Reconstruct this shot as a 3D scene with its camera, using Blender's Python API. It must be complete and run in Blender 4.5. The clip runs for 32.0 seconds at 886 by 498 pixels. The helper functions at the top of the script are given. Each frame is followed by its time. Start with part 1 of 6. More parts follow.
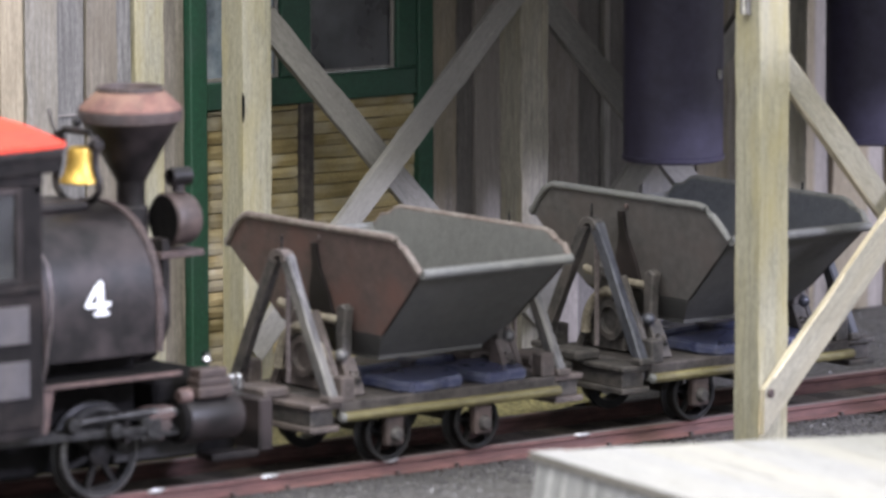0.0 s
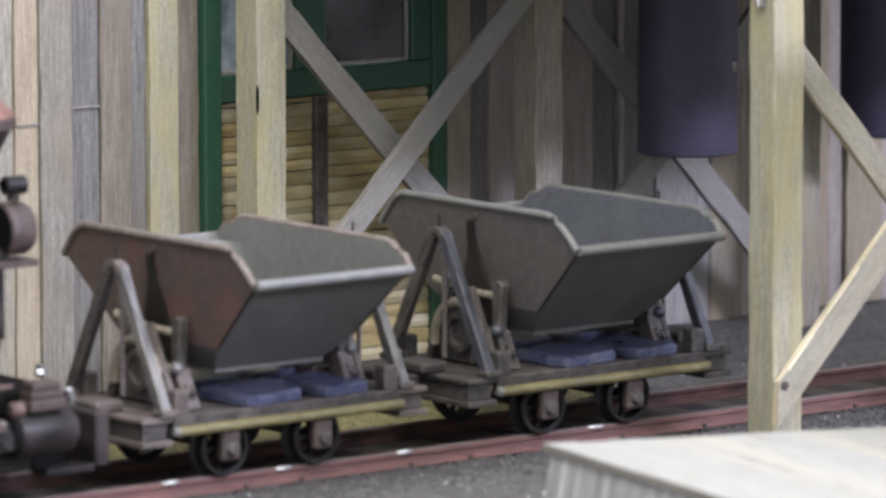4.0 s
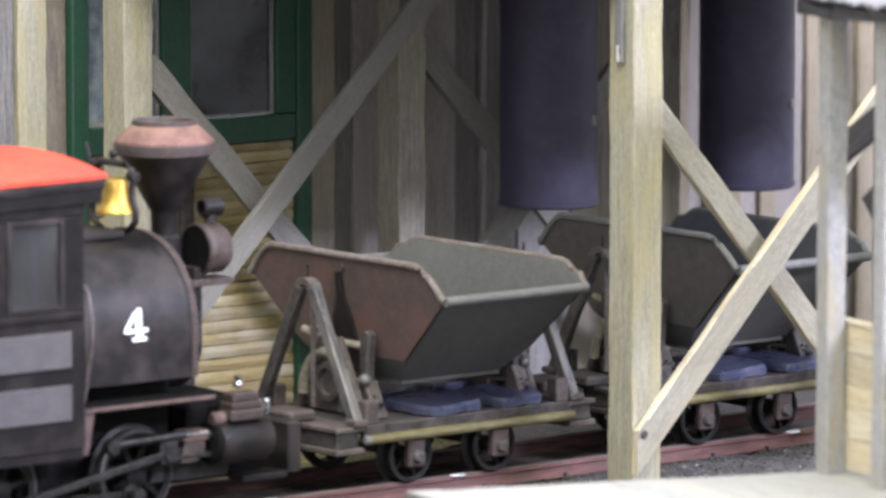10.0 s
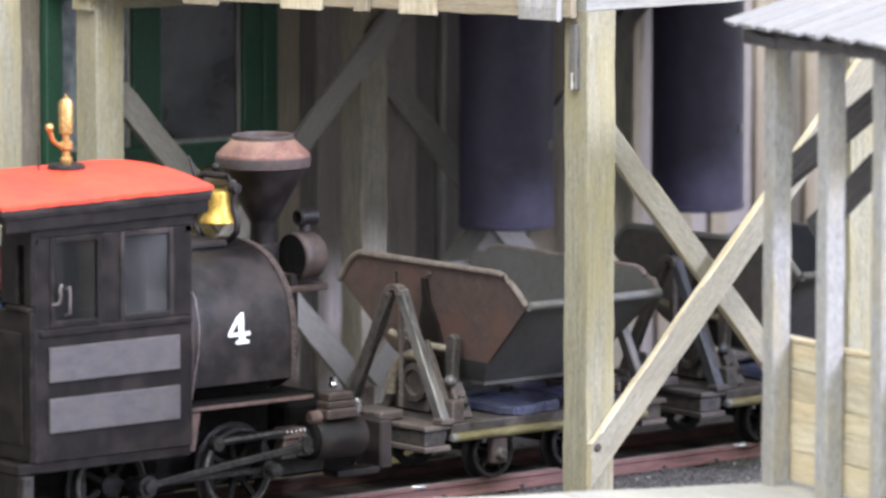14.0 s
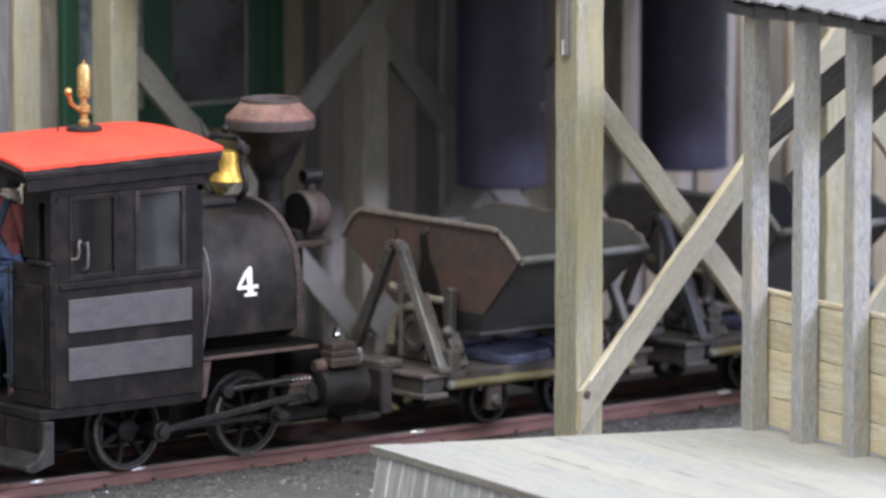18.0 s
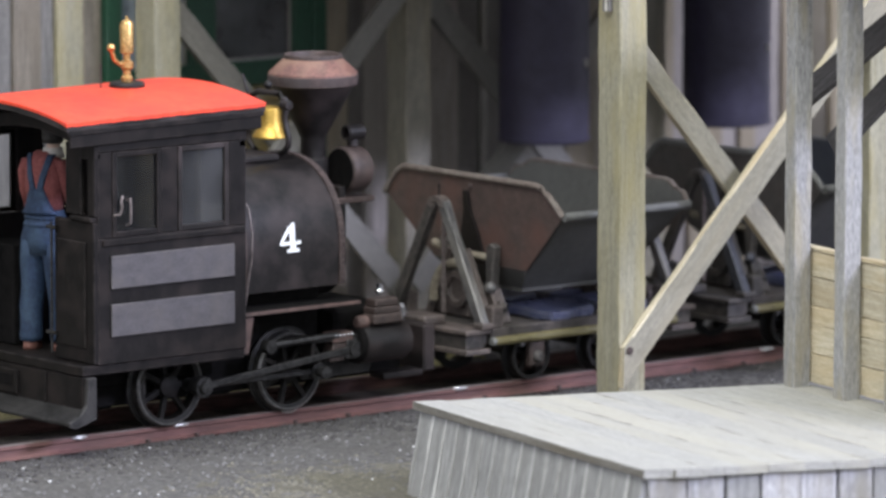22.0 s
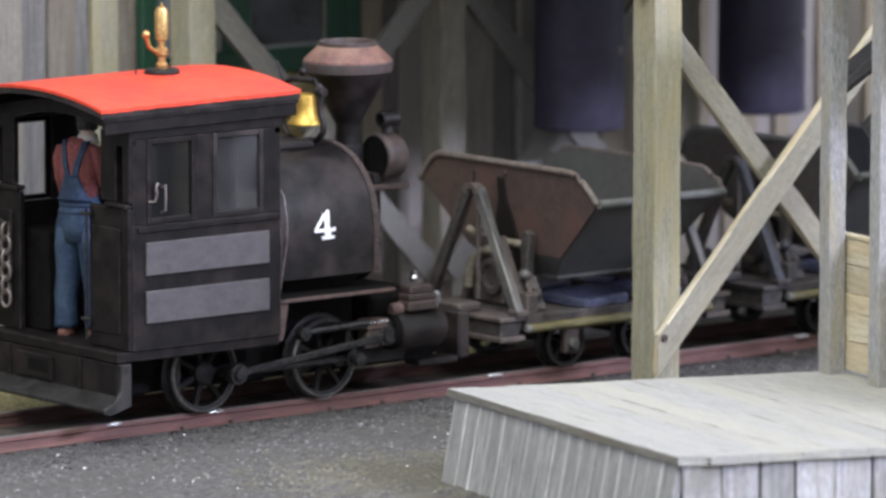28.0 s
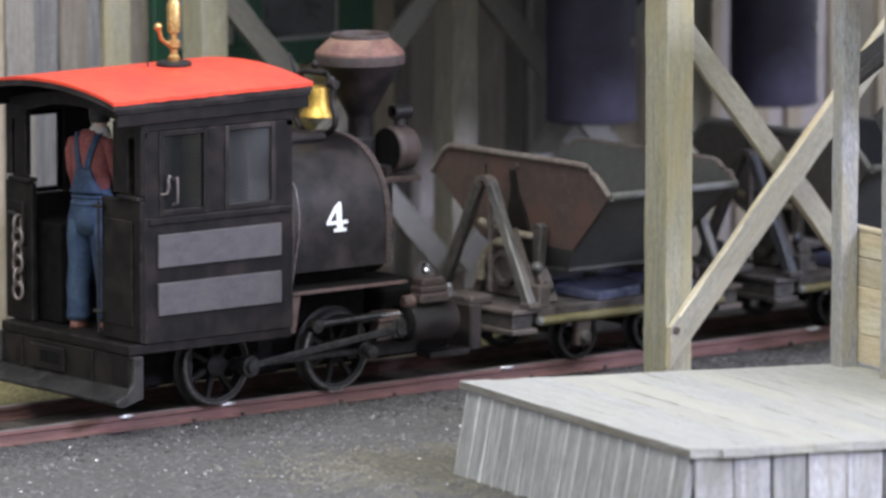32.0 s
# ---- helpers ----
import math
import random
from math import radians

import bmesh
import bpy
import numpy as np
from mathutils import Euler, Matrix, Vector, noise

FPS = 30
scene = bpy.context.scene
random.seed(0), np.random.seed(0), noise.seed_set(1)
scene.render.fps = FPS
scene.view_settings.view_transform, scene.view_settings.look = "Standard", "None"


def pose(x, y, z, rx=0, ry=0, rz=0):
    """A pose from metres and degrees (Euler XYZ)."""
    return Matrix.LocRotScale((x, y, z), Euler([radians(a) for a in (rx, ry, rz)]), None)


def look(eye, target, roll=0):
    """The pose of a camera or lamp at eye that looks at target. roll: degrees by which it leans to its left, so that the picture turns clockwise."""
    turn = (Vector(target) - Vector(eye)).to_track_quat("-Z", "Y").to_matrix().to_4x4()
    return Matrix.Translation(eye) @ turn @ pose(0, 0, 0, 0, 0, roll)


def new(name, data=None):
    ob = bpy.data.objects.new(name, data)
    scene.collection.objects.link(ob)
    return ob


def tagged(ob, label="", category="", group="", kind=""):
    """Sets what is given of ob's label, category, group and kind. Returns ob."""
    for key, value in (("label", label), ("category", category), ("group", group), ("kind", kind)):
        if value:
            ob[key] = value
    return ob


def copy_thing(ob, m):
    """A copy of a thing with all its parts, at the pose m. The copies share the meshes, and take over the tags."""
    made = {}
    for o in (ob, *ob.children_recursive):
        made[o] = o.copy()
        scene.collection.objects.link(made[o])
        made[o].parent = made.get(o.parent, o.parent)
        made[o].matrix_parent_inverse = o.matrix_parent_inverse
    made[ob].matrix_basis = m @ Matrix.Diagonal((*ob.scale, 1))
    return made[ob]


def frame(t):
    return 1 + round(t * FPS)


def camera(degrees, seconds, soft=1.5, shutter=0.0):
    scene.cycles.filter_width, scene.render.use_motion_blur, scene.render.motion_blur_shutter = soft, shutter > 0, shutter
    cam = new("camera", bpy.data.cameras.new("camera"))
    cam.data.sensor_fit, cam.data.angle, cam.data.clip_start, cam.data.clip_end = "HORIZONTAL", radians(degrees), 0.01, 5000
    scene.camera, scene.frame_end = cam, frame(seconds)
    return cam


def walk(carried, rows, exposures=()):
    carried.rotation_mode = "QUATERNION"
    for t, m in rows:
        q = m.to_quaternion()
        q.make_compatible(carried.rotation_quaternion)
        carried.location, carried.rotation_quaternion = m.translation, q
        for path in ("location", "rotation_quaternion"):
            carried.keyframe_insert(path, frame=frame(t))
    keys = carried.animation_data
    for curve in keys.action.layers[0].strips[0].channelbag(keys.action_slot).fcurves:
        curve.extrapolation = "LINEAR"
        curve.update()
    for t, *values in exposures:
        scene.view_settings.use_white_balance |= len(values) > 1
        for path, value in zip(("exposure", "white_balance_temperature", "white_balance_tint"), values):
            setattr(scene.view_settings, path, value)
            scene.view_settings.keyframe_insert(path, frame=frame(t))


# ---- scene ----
# ---- the camera and its path ----
cam = camera(2 * math.degrees(math.atan(784 / 11000)), 32.0, soft=2.8, shutter=0.5)
cam.data.dof.use_dof = True
cam.data.dof.focus_distance = 2.44
cam.data.dof.aperture_fstop = 15.0
EYE = Vector((-1.3685, -1.7921, 0.3808))
BACK = Vector((-0.1633, -0.2016, 0.0365))


def eye_of(t):
    """The eye draws back a little at 8.6 s and more at 14.2 s."""
    a = min(max((t - 8.3) / 0.7, 0), 1)
    b = min(max((t - 13.3) / 1.6, 0), 1)
    return EYE + BACK * (0.137 * a * a * (3 - 2 * a) + 0.863 * b * b * (3 - 2 * b))


def aim(t, yaw, pitch):
    e = eye_of(t)
    roll = 0.08 - 0.19 * (1 - min(max((t - 8.3) / 0.7, 0), 1))
    return (t, pose(e.x, e.y, e.z, 90 - pitch, 0, -yaw) @ pose(0, 0, 0, 0, 0, roll))


PATH = [
    (0, 38.253, 7.580), (0.5, 38.241, 7.599), (1, 38.291, 7.634), (1.5, 38.301, 7.611), (2, 38.304, 7.633),
    (2.5, 38.269, 7.682), (3, 38.202, 7.708), (3.5, 38.165, 7.694), (4, 38.121, 7.652), (4.5, 38.131, 7.585),
    (6.5, 38.080, 7.556), (7, 38.093, 7.538), (7.5, 38.212, 7.517), (8, 38.322, 7.579), (8.5, 38.571, 7.542),
    (9, 39.134, 7.379), (9.5, 39.332, 7.298), (10, 39.392, 7.186), (10.5, 39.356, 7.202), (11, 39.305, 7.231),
    (11.5, 39.413, 7.147), (12, 39.420, 7.105), (12.5, 39.333, 7.129), (13, 39.258, 7.179), (13.5, 39.298, 7.221),
    (14, 39.738, 7.031), (14.5, 39.848, 7.120), (15, 39.853, 7.308), (15.5, 39.842, 7.372), (17.5, 39.743, 7.430),
    (18, 39.722, 7.475), (18.5, 39.697, 7.588), (19, 39.560, 7.675), (19.5, 39.461, 7.759), (20, 39.424, 7.789),
    (20.5, 39.413, 7.811), (21, 39.400, 7.850), (21.5, 39.360, 7.877), (22, 39.326, 7.879), (22.5, 39.321, 7.878),
    (23, 39.319, 7.871), (23.5, 39.324, 7.880), (24, 39.276, 7.880), (24.5, 39.260, 7.887), (26.5, 39.159, 7.964),
    (27, 39.118, 7.975), (27.5, 39.104, 7.975), (28, 39.003, 7.999), (28.5, 38.863, 8.083), (29, 38.837, 8.103),
    (29.5, 38.875, 8.111), (30, 38.880, 8.114), (30.5, 38.886, 8.113), (31, 38.884, 8.120), (31.5, 38.890, 8.111),
    (32, 38.891, 8.069)
]
walk(cam, [aim(*row) for row in PATH], [(0, 0.62, 6300, 8), (2, 0.53, 6300, 8), (4.5, 0.47, 6300, 8), (6.5, 0.6, 6300, 8), (8.5, 0.66, 6300, 8), (10, 0.8, 6300, 7.5), (13.2, 0.85, 6250, 6.5), (15.2, 0.54, 6250, 6.5), (18, 0.26, 6200, 6), (32, 0.2, 6150, 6)])

# ---- light: the hall's soft ceiling light and its window ----
world = bpy.data.worlds.new("hall")
scene.world = world
world.use_nodes = True
wn = world.node_tree.nodes
wn["Background"].inputs["Color"].default_value = (0.92, 0.91, 0.97, 1)
wn["Background"].inputs["Strength"].default_value = 1.4


def ceiling_lamp(name, eye, target, size, watts, colour):
    data = bpy.data.lights.new(name, "AREA")
    data.shape, data.size, data.size_y = "RECTANGLE", size[0], size[1]
    data.energy, data.color = watts, colour
    ob = new(name, data)
    ob.matrix_world = look(eye, target)
    return ob


ceiling_lamp("hall_light", (-1.05, -1.28, 2.3), (0.0, 0.0, 0.05), (1.5, 1.1), 58, (1.0, 0.965, 0.86))
ceiling_lamp("hall_window_light", (0.68, -2.45, 1.38), (0.24, 0.0, 0.08), (0.9, 0.2), 86, (0.77, 0.76, 1.0))


# ---- materials ----
def material(name, low, high, size=1.0, stretch=(1, 1, 1), rough=0.7, metal=0.0, bump=0.3, blotch=None, blotch_size=20.0,
             blotch_amount=0.5, vary=0.15, fine=None, contrast=(0.3, 0.7), spec=0.5, depth=0.0004, worn=None):
    """Grain between two colours (size in mm, stretched), wide blotches of a third colour, relief and gloss that follow them.
    worn = (width in mm, colour, amount): paint rubbed off in patches along sharp edges."""
    m = bpy.data.materials.new(name)
    m.use_nodes = True
    nt = m.node_tree
    bsdf = nt.nodes["Principled BSDF"]
    add = nt.nodes.new
    link = nt.links.new
    coord = add("ShaderNodeTexCoord")
    info = add("ShaderNodeObjectInfo")
    shift = add("ShaderNodeVectorMath")
    shift.operation = "MULTIPLY_ADD"
    link(info.outputs["Random"], shift.inputs[0])
    shift.inputs[1].default_value = (0.37, 0.71, 0.53)
    link(coord.outputs["Object"], shift.inputs[2])
    mapping = add("ShaderNodeMapping")
    link(shift.outputs[0], mapping.inputs["Vector"])
    k = 1000.0 / size
    mapping.inputs["Scale"].default_value = tuple(k * s for s in stretch)
    sawn = stretch[2] < 0.5
    grain = add("ShaderNodeTexNoise")
    grain.inputs["Scale"].default_value = 1.0
    grain.inputs["Detail"].default_value = 6.0
    grain.inputs["Roughness"].default_value = 0.65
    link(mapping.outputs[0], grain.inputs["Vector"])
    ramp = add("ShaderNodeValToRGB")
    ramp.color_ramp.elements[0].position, ramp.color_ramp.elements[1].position = contrast
    ramp.color_ramp.elements[0].color = (*low, 1)
    ramp.color_ramp.elements[1].color = (*high, 1)
    link(grain.outputs["Fac"], ramp.inputs["Fac"])
    colour = ramp.outputs["Color"]
    wide = add("ShaderNodeTexNoise")
    wide.inputs["Scale"].default_value = 1000.0 / blotch_size
    wide.inputs["Detail"].default_value = 4.0
    run = add("ShaderNodeMapping")
    run.inputs["Scale"].default_value = (1, 1, 0.22) if sawn else (1, 1, 1)
    link(shift.outputs[0], run.inputs["Vector"])
    link(run.outputs[0], wide.inputs["Vector"])
    height = grain.outputs["Fac"]
    if fine:
        # short flecks and pores, finer than the grain
        fleck_map = add("ShaderNodeMapping")
        fleck_map.inputs["Scale"].default_value = tuple(1000.0 / fine[0] * k for k in ((1, 1, 0.3) if sawn else (1, 1, 1)))
        link(shift.outputs[0], fleck_map.inputs["Vector"])
        fleck = add("ShaderNodeTexNoise")
        fleck.inputs["Scale"].default_value, fleck.inputs["Detail"].default_value = 1.0, 3.0
        link(fleck_map.outputs[0], fleck.inputs["Vector"])
        span = add("ShaderNodeMapRange")
        span.inputs["From Min"].default_value, span.inputs["From Max"].default_value = 0.3, 0.7
        span.inputs["To Min"].default_value, span.inputs["To Max"].default_value = 1 - fine[1], 1 + fine[1]
        link(fleck.outputs["Fac"], span.inputs["Value"])
        flecked = add("ShaderNodeHueSaturation")
        link(span.outputs[0], flecked.inputs["Value"])
        link(colour, flecked.inputs["Color"])
        colour = flecked.outputs["Color"]
        rise = add("ShaderNodeMath")
        rise.operation = "ADD"
        link(grain.outputs["Fac"], rise.inputs[0])
        link(fleck.outputs["Fac"], rise.inputs[1])
        height = rise.outputs[0]
    if blotch:
        mask = add("ShaderNodeValToRGB")
        mask.color_ramp.elements[0].position, mask.color_ramp.elements[1].position = 0.45, 0.68
        link(wide.outputs["Fac"], mask.inputs["Fac"])
        amount = add("ShaderNodeMath")
        amount.operation = "MULTIPLY"
        amount.inputs[1].default_value = blotch_amount
        link(mask.outputs["Color"], amount.inputs[0])
        mix = add("ShaderNodeMix")
        mix.data_type = "RGBA"
        link(amount.outputs[0], mix.inputs["Factor"])
        link(colour, mix.inputs[6])
        mix.inputs[7].default_value = (*blotch, 1)
        colour = mix.outputs[2]
    if vary:
        value = add("ShaderNodeMapRange")
        value.inputs["To Min"].default_value, value.inputs["To Max"].default_value = 1 - vary, 1 + vary
        link(info.outputs["Random"], value.inputs["Value"])
        hsv = add("ShaderNodeHueSaturation")
        link(value.outputs[0], hsv.inputs["Value"])
        link(colour, hsv.inputs["Color"])
        colour = hsv.outputs["Color"]
    if worn:
        soft_edge = add("ShaderNodeBevel")
        soft_edge.samples = 4
        soft_edge.inputs["Radius"].default_value = worn[0] * 0.001
        flat = add("ShaderNodeNewGeometry")
        dot = add("ShaderNodeVectorMath")
        dot.operation = "DOT_PRODUCT"
        link(soft_edge.outputs[0], dot.inputs[0])
        link(flat.outputs["Normal"], dot.inputs[1])
        rubbed = add("ShaderNodeMapRange")
        rubbed.inputs["From Min"].default_value, rubbed.inputs["From Max"].default_value = 0.985, 0.86
        link(dot.outputs["Value"], rubbed.inputs["Value"])
        patchy = add("ShaderNodeTexNoise")
        patchy.inputs["Scale"].default_value, patchy.inputs["Detail"].default_value = 1000.0 / 5.0, 5.0
        link(shift.outputs[0], patchy.inputs["Vector"])
        gap = add("ShaderNodeMapRange")
        gap.inputs["From Min"].default_value, gap.inputs["From Max"].default_value = 0.36, 0.6
        gap.inputs["To Max"].default_value = worn[2]
        link(patchy.outputs["Fac"], gap.inputs["Value"])
        rub = add("ShaderNodeMath")
        rub.operation = "MULTIPLY"
        link(rubbed.outputs[0], rub.inputs[0])
        link(gap.outputs[0], rub.inputs[1])
        bare = add("ShaderNodeMix")
        bare.data_type = "RGBA"
        link(rub.outputs[0], bare.inputs["Factor"])
        link(colour, bare.inputs[6])
        bare.inputs[7].default_value = (*worn[1], 1)
        colour = bare.outputs[2]
    link(colour, bsdf.inputs["Base Color"])
    bsdf.inputs["Metallic"].default_value = metal
    bsdf.inputs["Specular IOR Level"].default_value = spec
    gloss = add("ShaderNodeMapRange")
    gloss.inputs["To Min"].default_value, gloss.inputs["To Max"].default_value = max(rough - 0.12, 0.05), min(rough + 0.12, 1)
    link(wide.outputs["Fac"], gloss.inputs["Value"])
    link(gloss.outputs[0], bsdf.inputs["Roughness"])
    if bump:
        b = add("ShaderNodeBump")
        b.inputs["Strength"].default_value = bump
        b.inputs["Distance"].default_value = depth
        link(height, b.inputs["Height"])
        link(b.outputs[0], bsdf.inputs["Normal"])
    return m


GRAIN = (1, 1, 0.035)
WOOD_FRESH = material("sawn_timber", (0.1767, 0.1646, 0.1135), (0.3301, 0.3097, 0.2325), 1.1, (1, 1, 0.06), 0.85, bump=0.7, blotch=(0.3023, 0.2585, 0.1209), blotch_size=9, blotch_amount=0.6, vary=0.06, contrast=(0.26, 0.74), fine=(0.7, 0.19), worn=(0.7, (0.42, 0.385, 0.25), 0.7))
WOOD_GREY = material("weathered_grey_timber", (0.13, 0.124, 0.118), (0.30, 0.288, 0.275), 1.2, (1, 1, 0.06), 0.9, bump=0.8, blotch=(0.26, 0.235, 0.20), blotch_size=14, blotch_amount=0.6, vary=0.12, contrast=(0.28, 0.68), fine=(0.8, 0.15))
WOOD_WALL = material("barn_board", (0.105, 0.091, 0.075), (0.245, 0.215, 0.178), 1.4, (1, 1, 0.06), 0.9, bump=0.6, contrast=(0.22, 0.78), blotch=(0.27, 0.225, 0.15), blotch_size=13, blotch_amount=0.6, vary=0.1, fine=(0.9, 0.16))
WOOD_TAN = material("pale_tan_board", (0.18, 0.148, 0.103), (0.29, 0.247, 0.177), 1.3, (1, 1, 0.06), 0.85, bump=0.5, blotch=(0.27, 0.234, 0.18), blotch_size=12, blotch_amount=0.5, vary=0.08, fine=(0.8, 0.14))
WOOD_DECK = material("bleached_deck_plank", (0.2234, 0.2189, 0.2024), (0.3329, 0.3256, 0.3028), 1.2, (1, 1, 0.05), 0.85, bump=0.6, blotch=(0.3511, 0.3301, 0.2599), blotch_size=34, blotch_amount=0.5, vary=0.03, fine=(0.9, 0.12), worn=(0.6, (0.46, 0.43, 0.36), 0.6))
WOOD_SIDE = material("grey_stained_side_board", (0.15, 0.148, 0.145), (0.29, 0.287, 0.282), 2.2, (1, 1, 0.10), 0.9, bump=0.5, blotch=(0.19, 0.185, 0.175), blotch_size=10, blotch_amount=0.7, vary=0.09, fine=(1.0, 0.14))
WOOD_ROOF = material("lilac_white_roof_plank", (0.168, 0.164, 0.172), (0.264, 0.26, 0.268), 2.0, GRAIN, 0.85, bump=0.4, blotch=(0.216, 0.2096, 0.2096), blotch_size=30, blotch_amount=0.6, vary=0.07, fine=(1.0, 0.14))
WOOD_POST = material("mottled_porch_post", (0.1376, 0.1359, 0.1376), (0.344, 0.3371, 0.3251), 1.0, (1, 1, 0.25), 0.9, bump=0.7, blotch=(0.2924, 0.2537, 0.1591), blotch_size=7, blotch_amount=0.55, vary=0.06, contrast=(0.25, 0.75), fine=(0.6, 0.17), worn=(0.6, (0.40, 0.37, 0.29), 0.6))
WOOD_EDGE = material("grey_side_batten", (0.26, 0.255, 0.25), (0.40, 0.395, 0.385), 1.8, GRAIN, 0.9, bump=0.5, vary=0.2, fine=(1.0, 0.15))
TAN_TUBE = material("tan_scuffed_tube", (0.10, 0.085, 0.062), (0.28, 0.245, 0.19), 2.0, (1, 1, 1), 0.6, bump=0.2, vary=0.1)
WOOD_LILAC = material("pale_violet_grey_board", (0.20, 0.195, 0.20), (0.39, 0.383, 0.39), 1.8, (1, 1, 0.10), 0.9, bump=0.5, blotch=(0.21, 0.195, 0.16), blotch_size=8, blotch_amount=0.8, vary=0.16, fine=(0.9, 0.2))
WOOD_DARK = material("dark_aged_timber", (0.1063, 0.0975, 0.0912), (0.1938, 0.1787, 0.1656), 1.3, (1, 1, 0.06), 0.9, bump=0.6, blotch=(0.175, 0.1625, 0.15), blotch_size=15, blotch_amount=0.5, vary=0.12, fine=(0.8, 0.15))
WOOD_BROWN = material("smoke_dark_board", (0.2, 0.1762, 0.1596), (0.325, 0.2925, 0.2652), 1.4, (1, 1, 0.06), 0.9, bump=0.6, blotch=(0.25, 0.225, 0.2064), blotch_size=16, blotch_amount=0.7, vary=0.1, fine=(0.9, 0.14))
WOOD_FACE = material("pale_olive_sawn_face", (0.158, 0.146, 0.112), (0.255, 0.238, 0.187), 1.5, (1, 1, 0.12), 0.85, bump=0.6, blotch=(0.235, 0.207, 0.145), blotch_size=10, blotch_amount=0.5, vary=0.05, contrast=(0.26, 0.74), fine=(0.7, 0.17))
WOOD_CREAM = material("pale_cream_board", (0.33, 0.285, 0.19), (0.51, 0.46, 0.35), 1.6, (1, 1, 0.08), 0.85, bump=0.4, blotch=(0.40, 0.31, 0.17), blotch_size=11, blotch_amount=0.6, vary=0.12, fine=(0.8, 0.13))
WOOD_BRACE = material("grey_brown_brace", (0.1353, 0.1279, 0.116), (0.2148, 0.205, 0.1856), 1.3, (1, 1, 0.12), 0.9, bump=0.5, contrast=(0.2, 0.8), blotch=(0.1722, 0.164, 0.152), blotch_size=14, blotch_amount=0.6, vary=0.06, fine=(0.7, 0.15))
WOOD_BACK = material("olive_grey_post", (0.15, 0.138, 0.115), (0.29, 0.268, 0.222), 1.2, (1, 1, 0.08), 0.9, bump=0.6, blotch=(0.27, 0.235, 0.15), blotch_size=12, blotch_amount=0.55, vary=0.06, fine=(0.8, 0.16))
WOOD_SLATE = material("slate_grey_board", (0.072, 0.068, 0.064), (0.155, 0.147, 0.137), 1.3, (1, 1, 0.06), 0.9, bump=0.6, blotch=(0.11, 0.097, 0.078), blotch_size=12, blotch_amount=0.6, vary=0.08, fine=(0.8, 0.2))
SLAT = material("split_wood_slat", (0.155, 0.108, 0.036), (0.325, 0.265, 0.125), 2.2, (0.06, 1, 1), 0.8, bump=0.6, blotch=(0.36, 0.33, 0.25), blotch_size=24, blotch_amount=0.8, vary=0.25, fine=(0.9, 0.15))
GREEN = material("green_door_paint", (0.008, 0.042, 0.022), (0.014, 0.063, 0.034), 2.0, (1, 1, 1), 0.6, bump=0.15, blotch=(0.024, 0.052, 0.040), blotch_size=25, vary=0.05, fine=(1.0, 0.15))
GROUND = material("cinder_ground", (0.042, 0.039, 0.037), (0.165, 0.156, 0.146), 2.4, (1, 1, 1), 0.95, bump=1.0, blotch=(0.075, 0.068, 0.06), blotch_size=30, blotch_amount=0.6, vary=0, depth=0.0012, contrast=(0.34, 0.72), fine=(0.8, 0.3))
SAND = material("tan_sand_grain", (0.12, 0.11, 0.085), (0.21, 0.196, 0.155), 0.6, (1, 1, 1), 0.9, bump=0.3, vary=0)
SPECK = material("white_grit_speck", (0.45, 0.45, 0.44), (0.7, 0.7, 0.69), 0.6, (1, 1, 1), 0.8, bump=0.3, vary=0)
SOOT = material("black_cinder", (0.018, 0.016, 0.016), (0.075, 0.07, 0.068), 0.6, (1, 1, 1), 0.9, bump=0.3, vary=0)
RAILFAR = material("shaded_rust_rail", (0.038, 0.021, 0.019), (0.095, 0.050, 0.044), 2.0, (0.2, 1, 1), 0.85, bump=0.3, blotch=(0.02, 0.016, 0.015), blotch_size=16, blotch_amount=0.7, vary=0, spec=0.2)
STONE = material("cinder_grit", (0.06, 0.058, 0.057), (0.20, 0.193, 0.188), 0.6, (1, 1, 1), 0.9, bump=0.3, vary=0)
TURF = material("dry_olive_scatter", (0.06, 0.052, 0.02), (0.34, 0.30, 0.135), 1.7, (1, 1, 1), 0.95, bump=1.0, vary=0, depth=0.001, contrast=(0.38, 0.64))
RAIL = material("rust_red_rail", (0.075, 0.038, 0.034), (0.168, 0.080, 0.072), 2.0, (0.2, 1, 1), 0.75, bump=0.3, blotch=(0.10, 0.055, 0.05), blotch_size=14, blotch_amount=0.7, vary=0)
RAILTOP = material("dull_rail_head", (0.10, 0.085, 0.08), (0.22, 0.19, 0.18), 1.5, (0.1, 1, 1), 0.5, metal=0.5, bump=0.15, blotch=(0.16, 0.07, 0.06), blotch_size=18, vary=0)
SOLDER = material("silver_solder_bit", (0.45, 0.45, 0.45), (0.75, 0.75, 0.74), 0.8, (1, 1, 1), 0.35, metal=0.7, bump=0.6, vary=0)
TIE = material("tarred_sleeper", (0.016, 0.014, 0.013), (0.050, 0.042, 0.037), 1.0, (0.1, 1, 1), 0.9, bump=0.6, vary=0.2, spec=0.2)
BLACK = material("sooty_black_paint", (0.0045, 0.0038, 0.0039), (0.0125, 0.0105, 0.0105), 3.0, (1, 1, 1), 0.46, bump=0.15, blotch=(0.044, 0.034, 0.034), blotch_size=15, blotch_amount=0.75, vary=0.08, spec=0.28, fine=(0.7, 0.35), worn=(0.7, (0.060, 0.050, 0.048), 0.8))
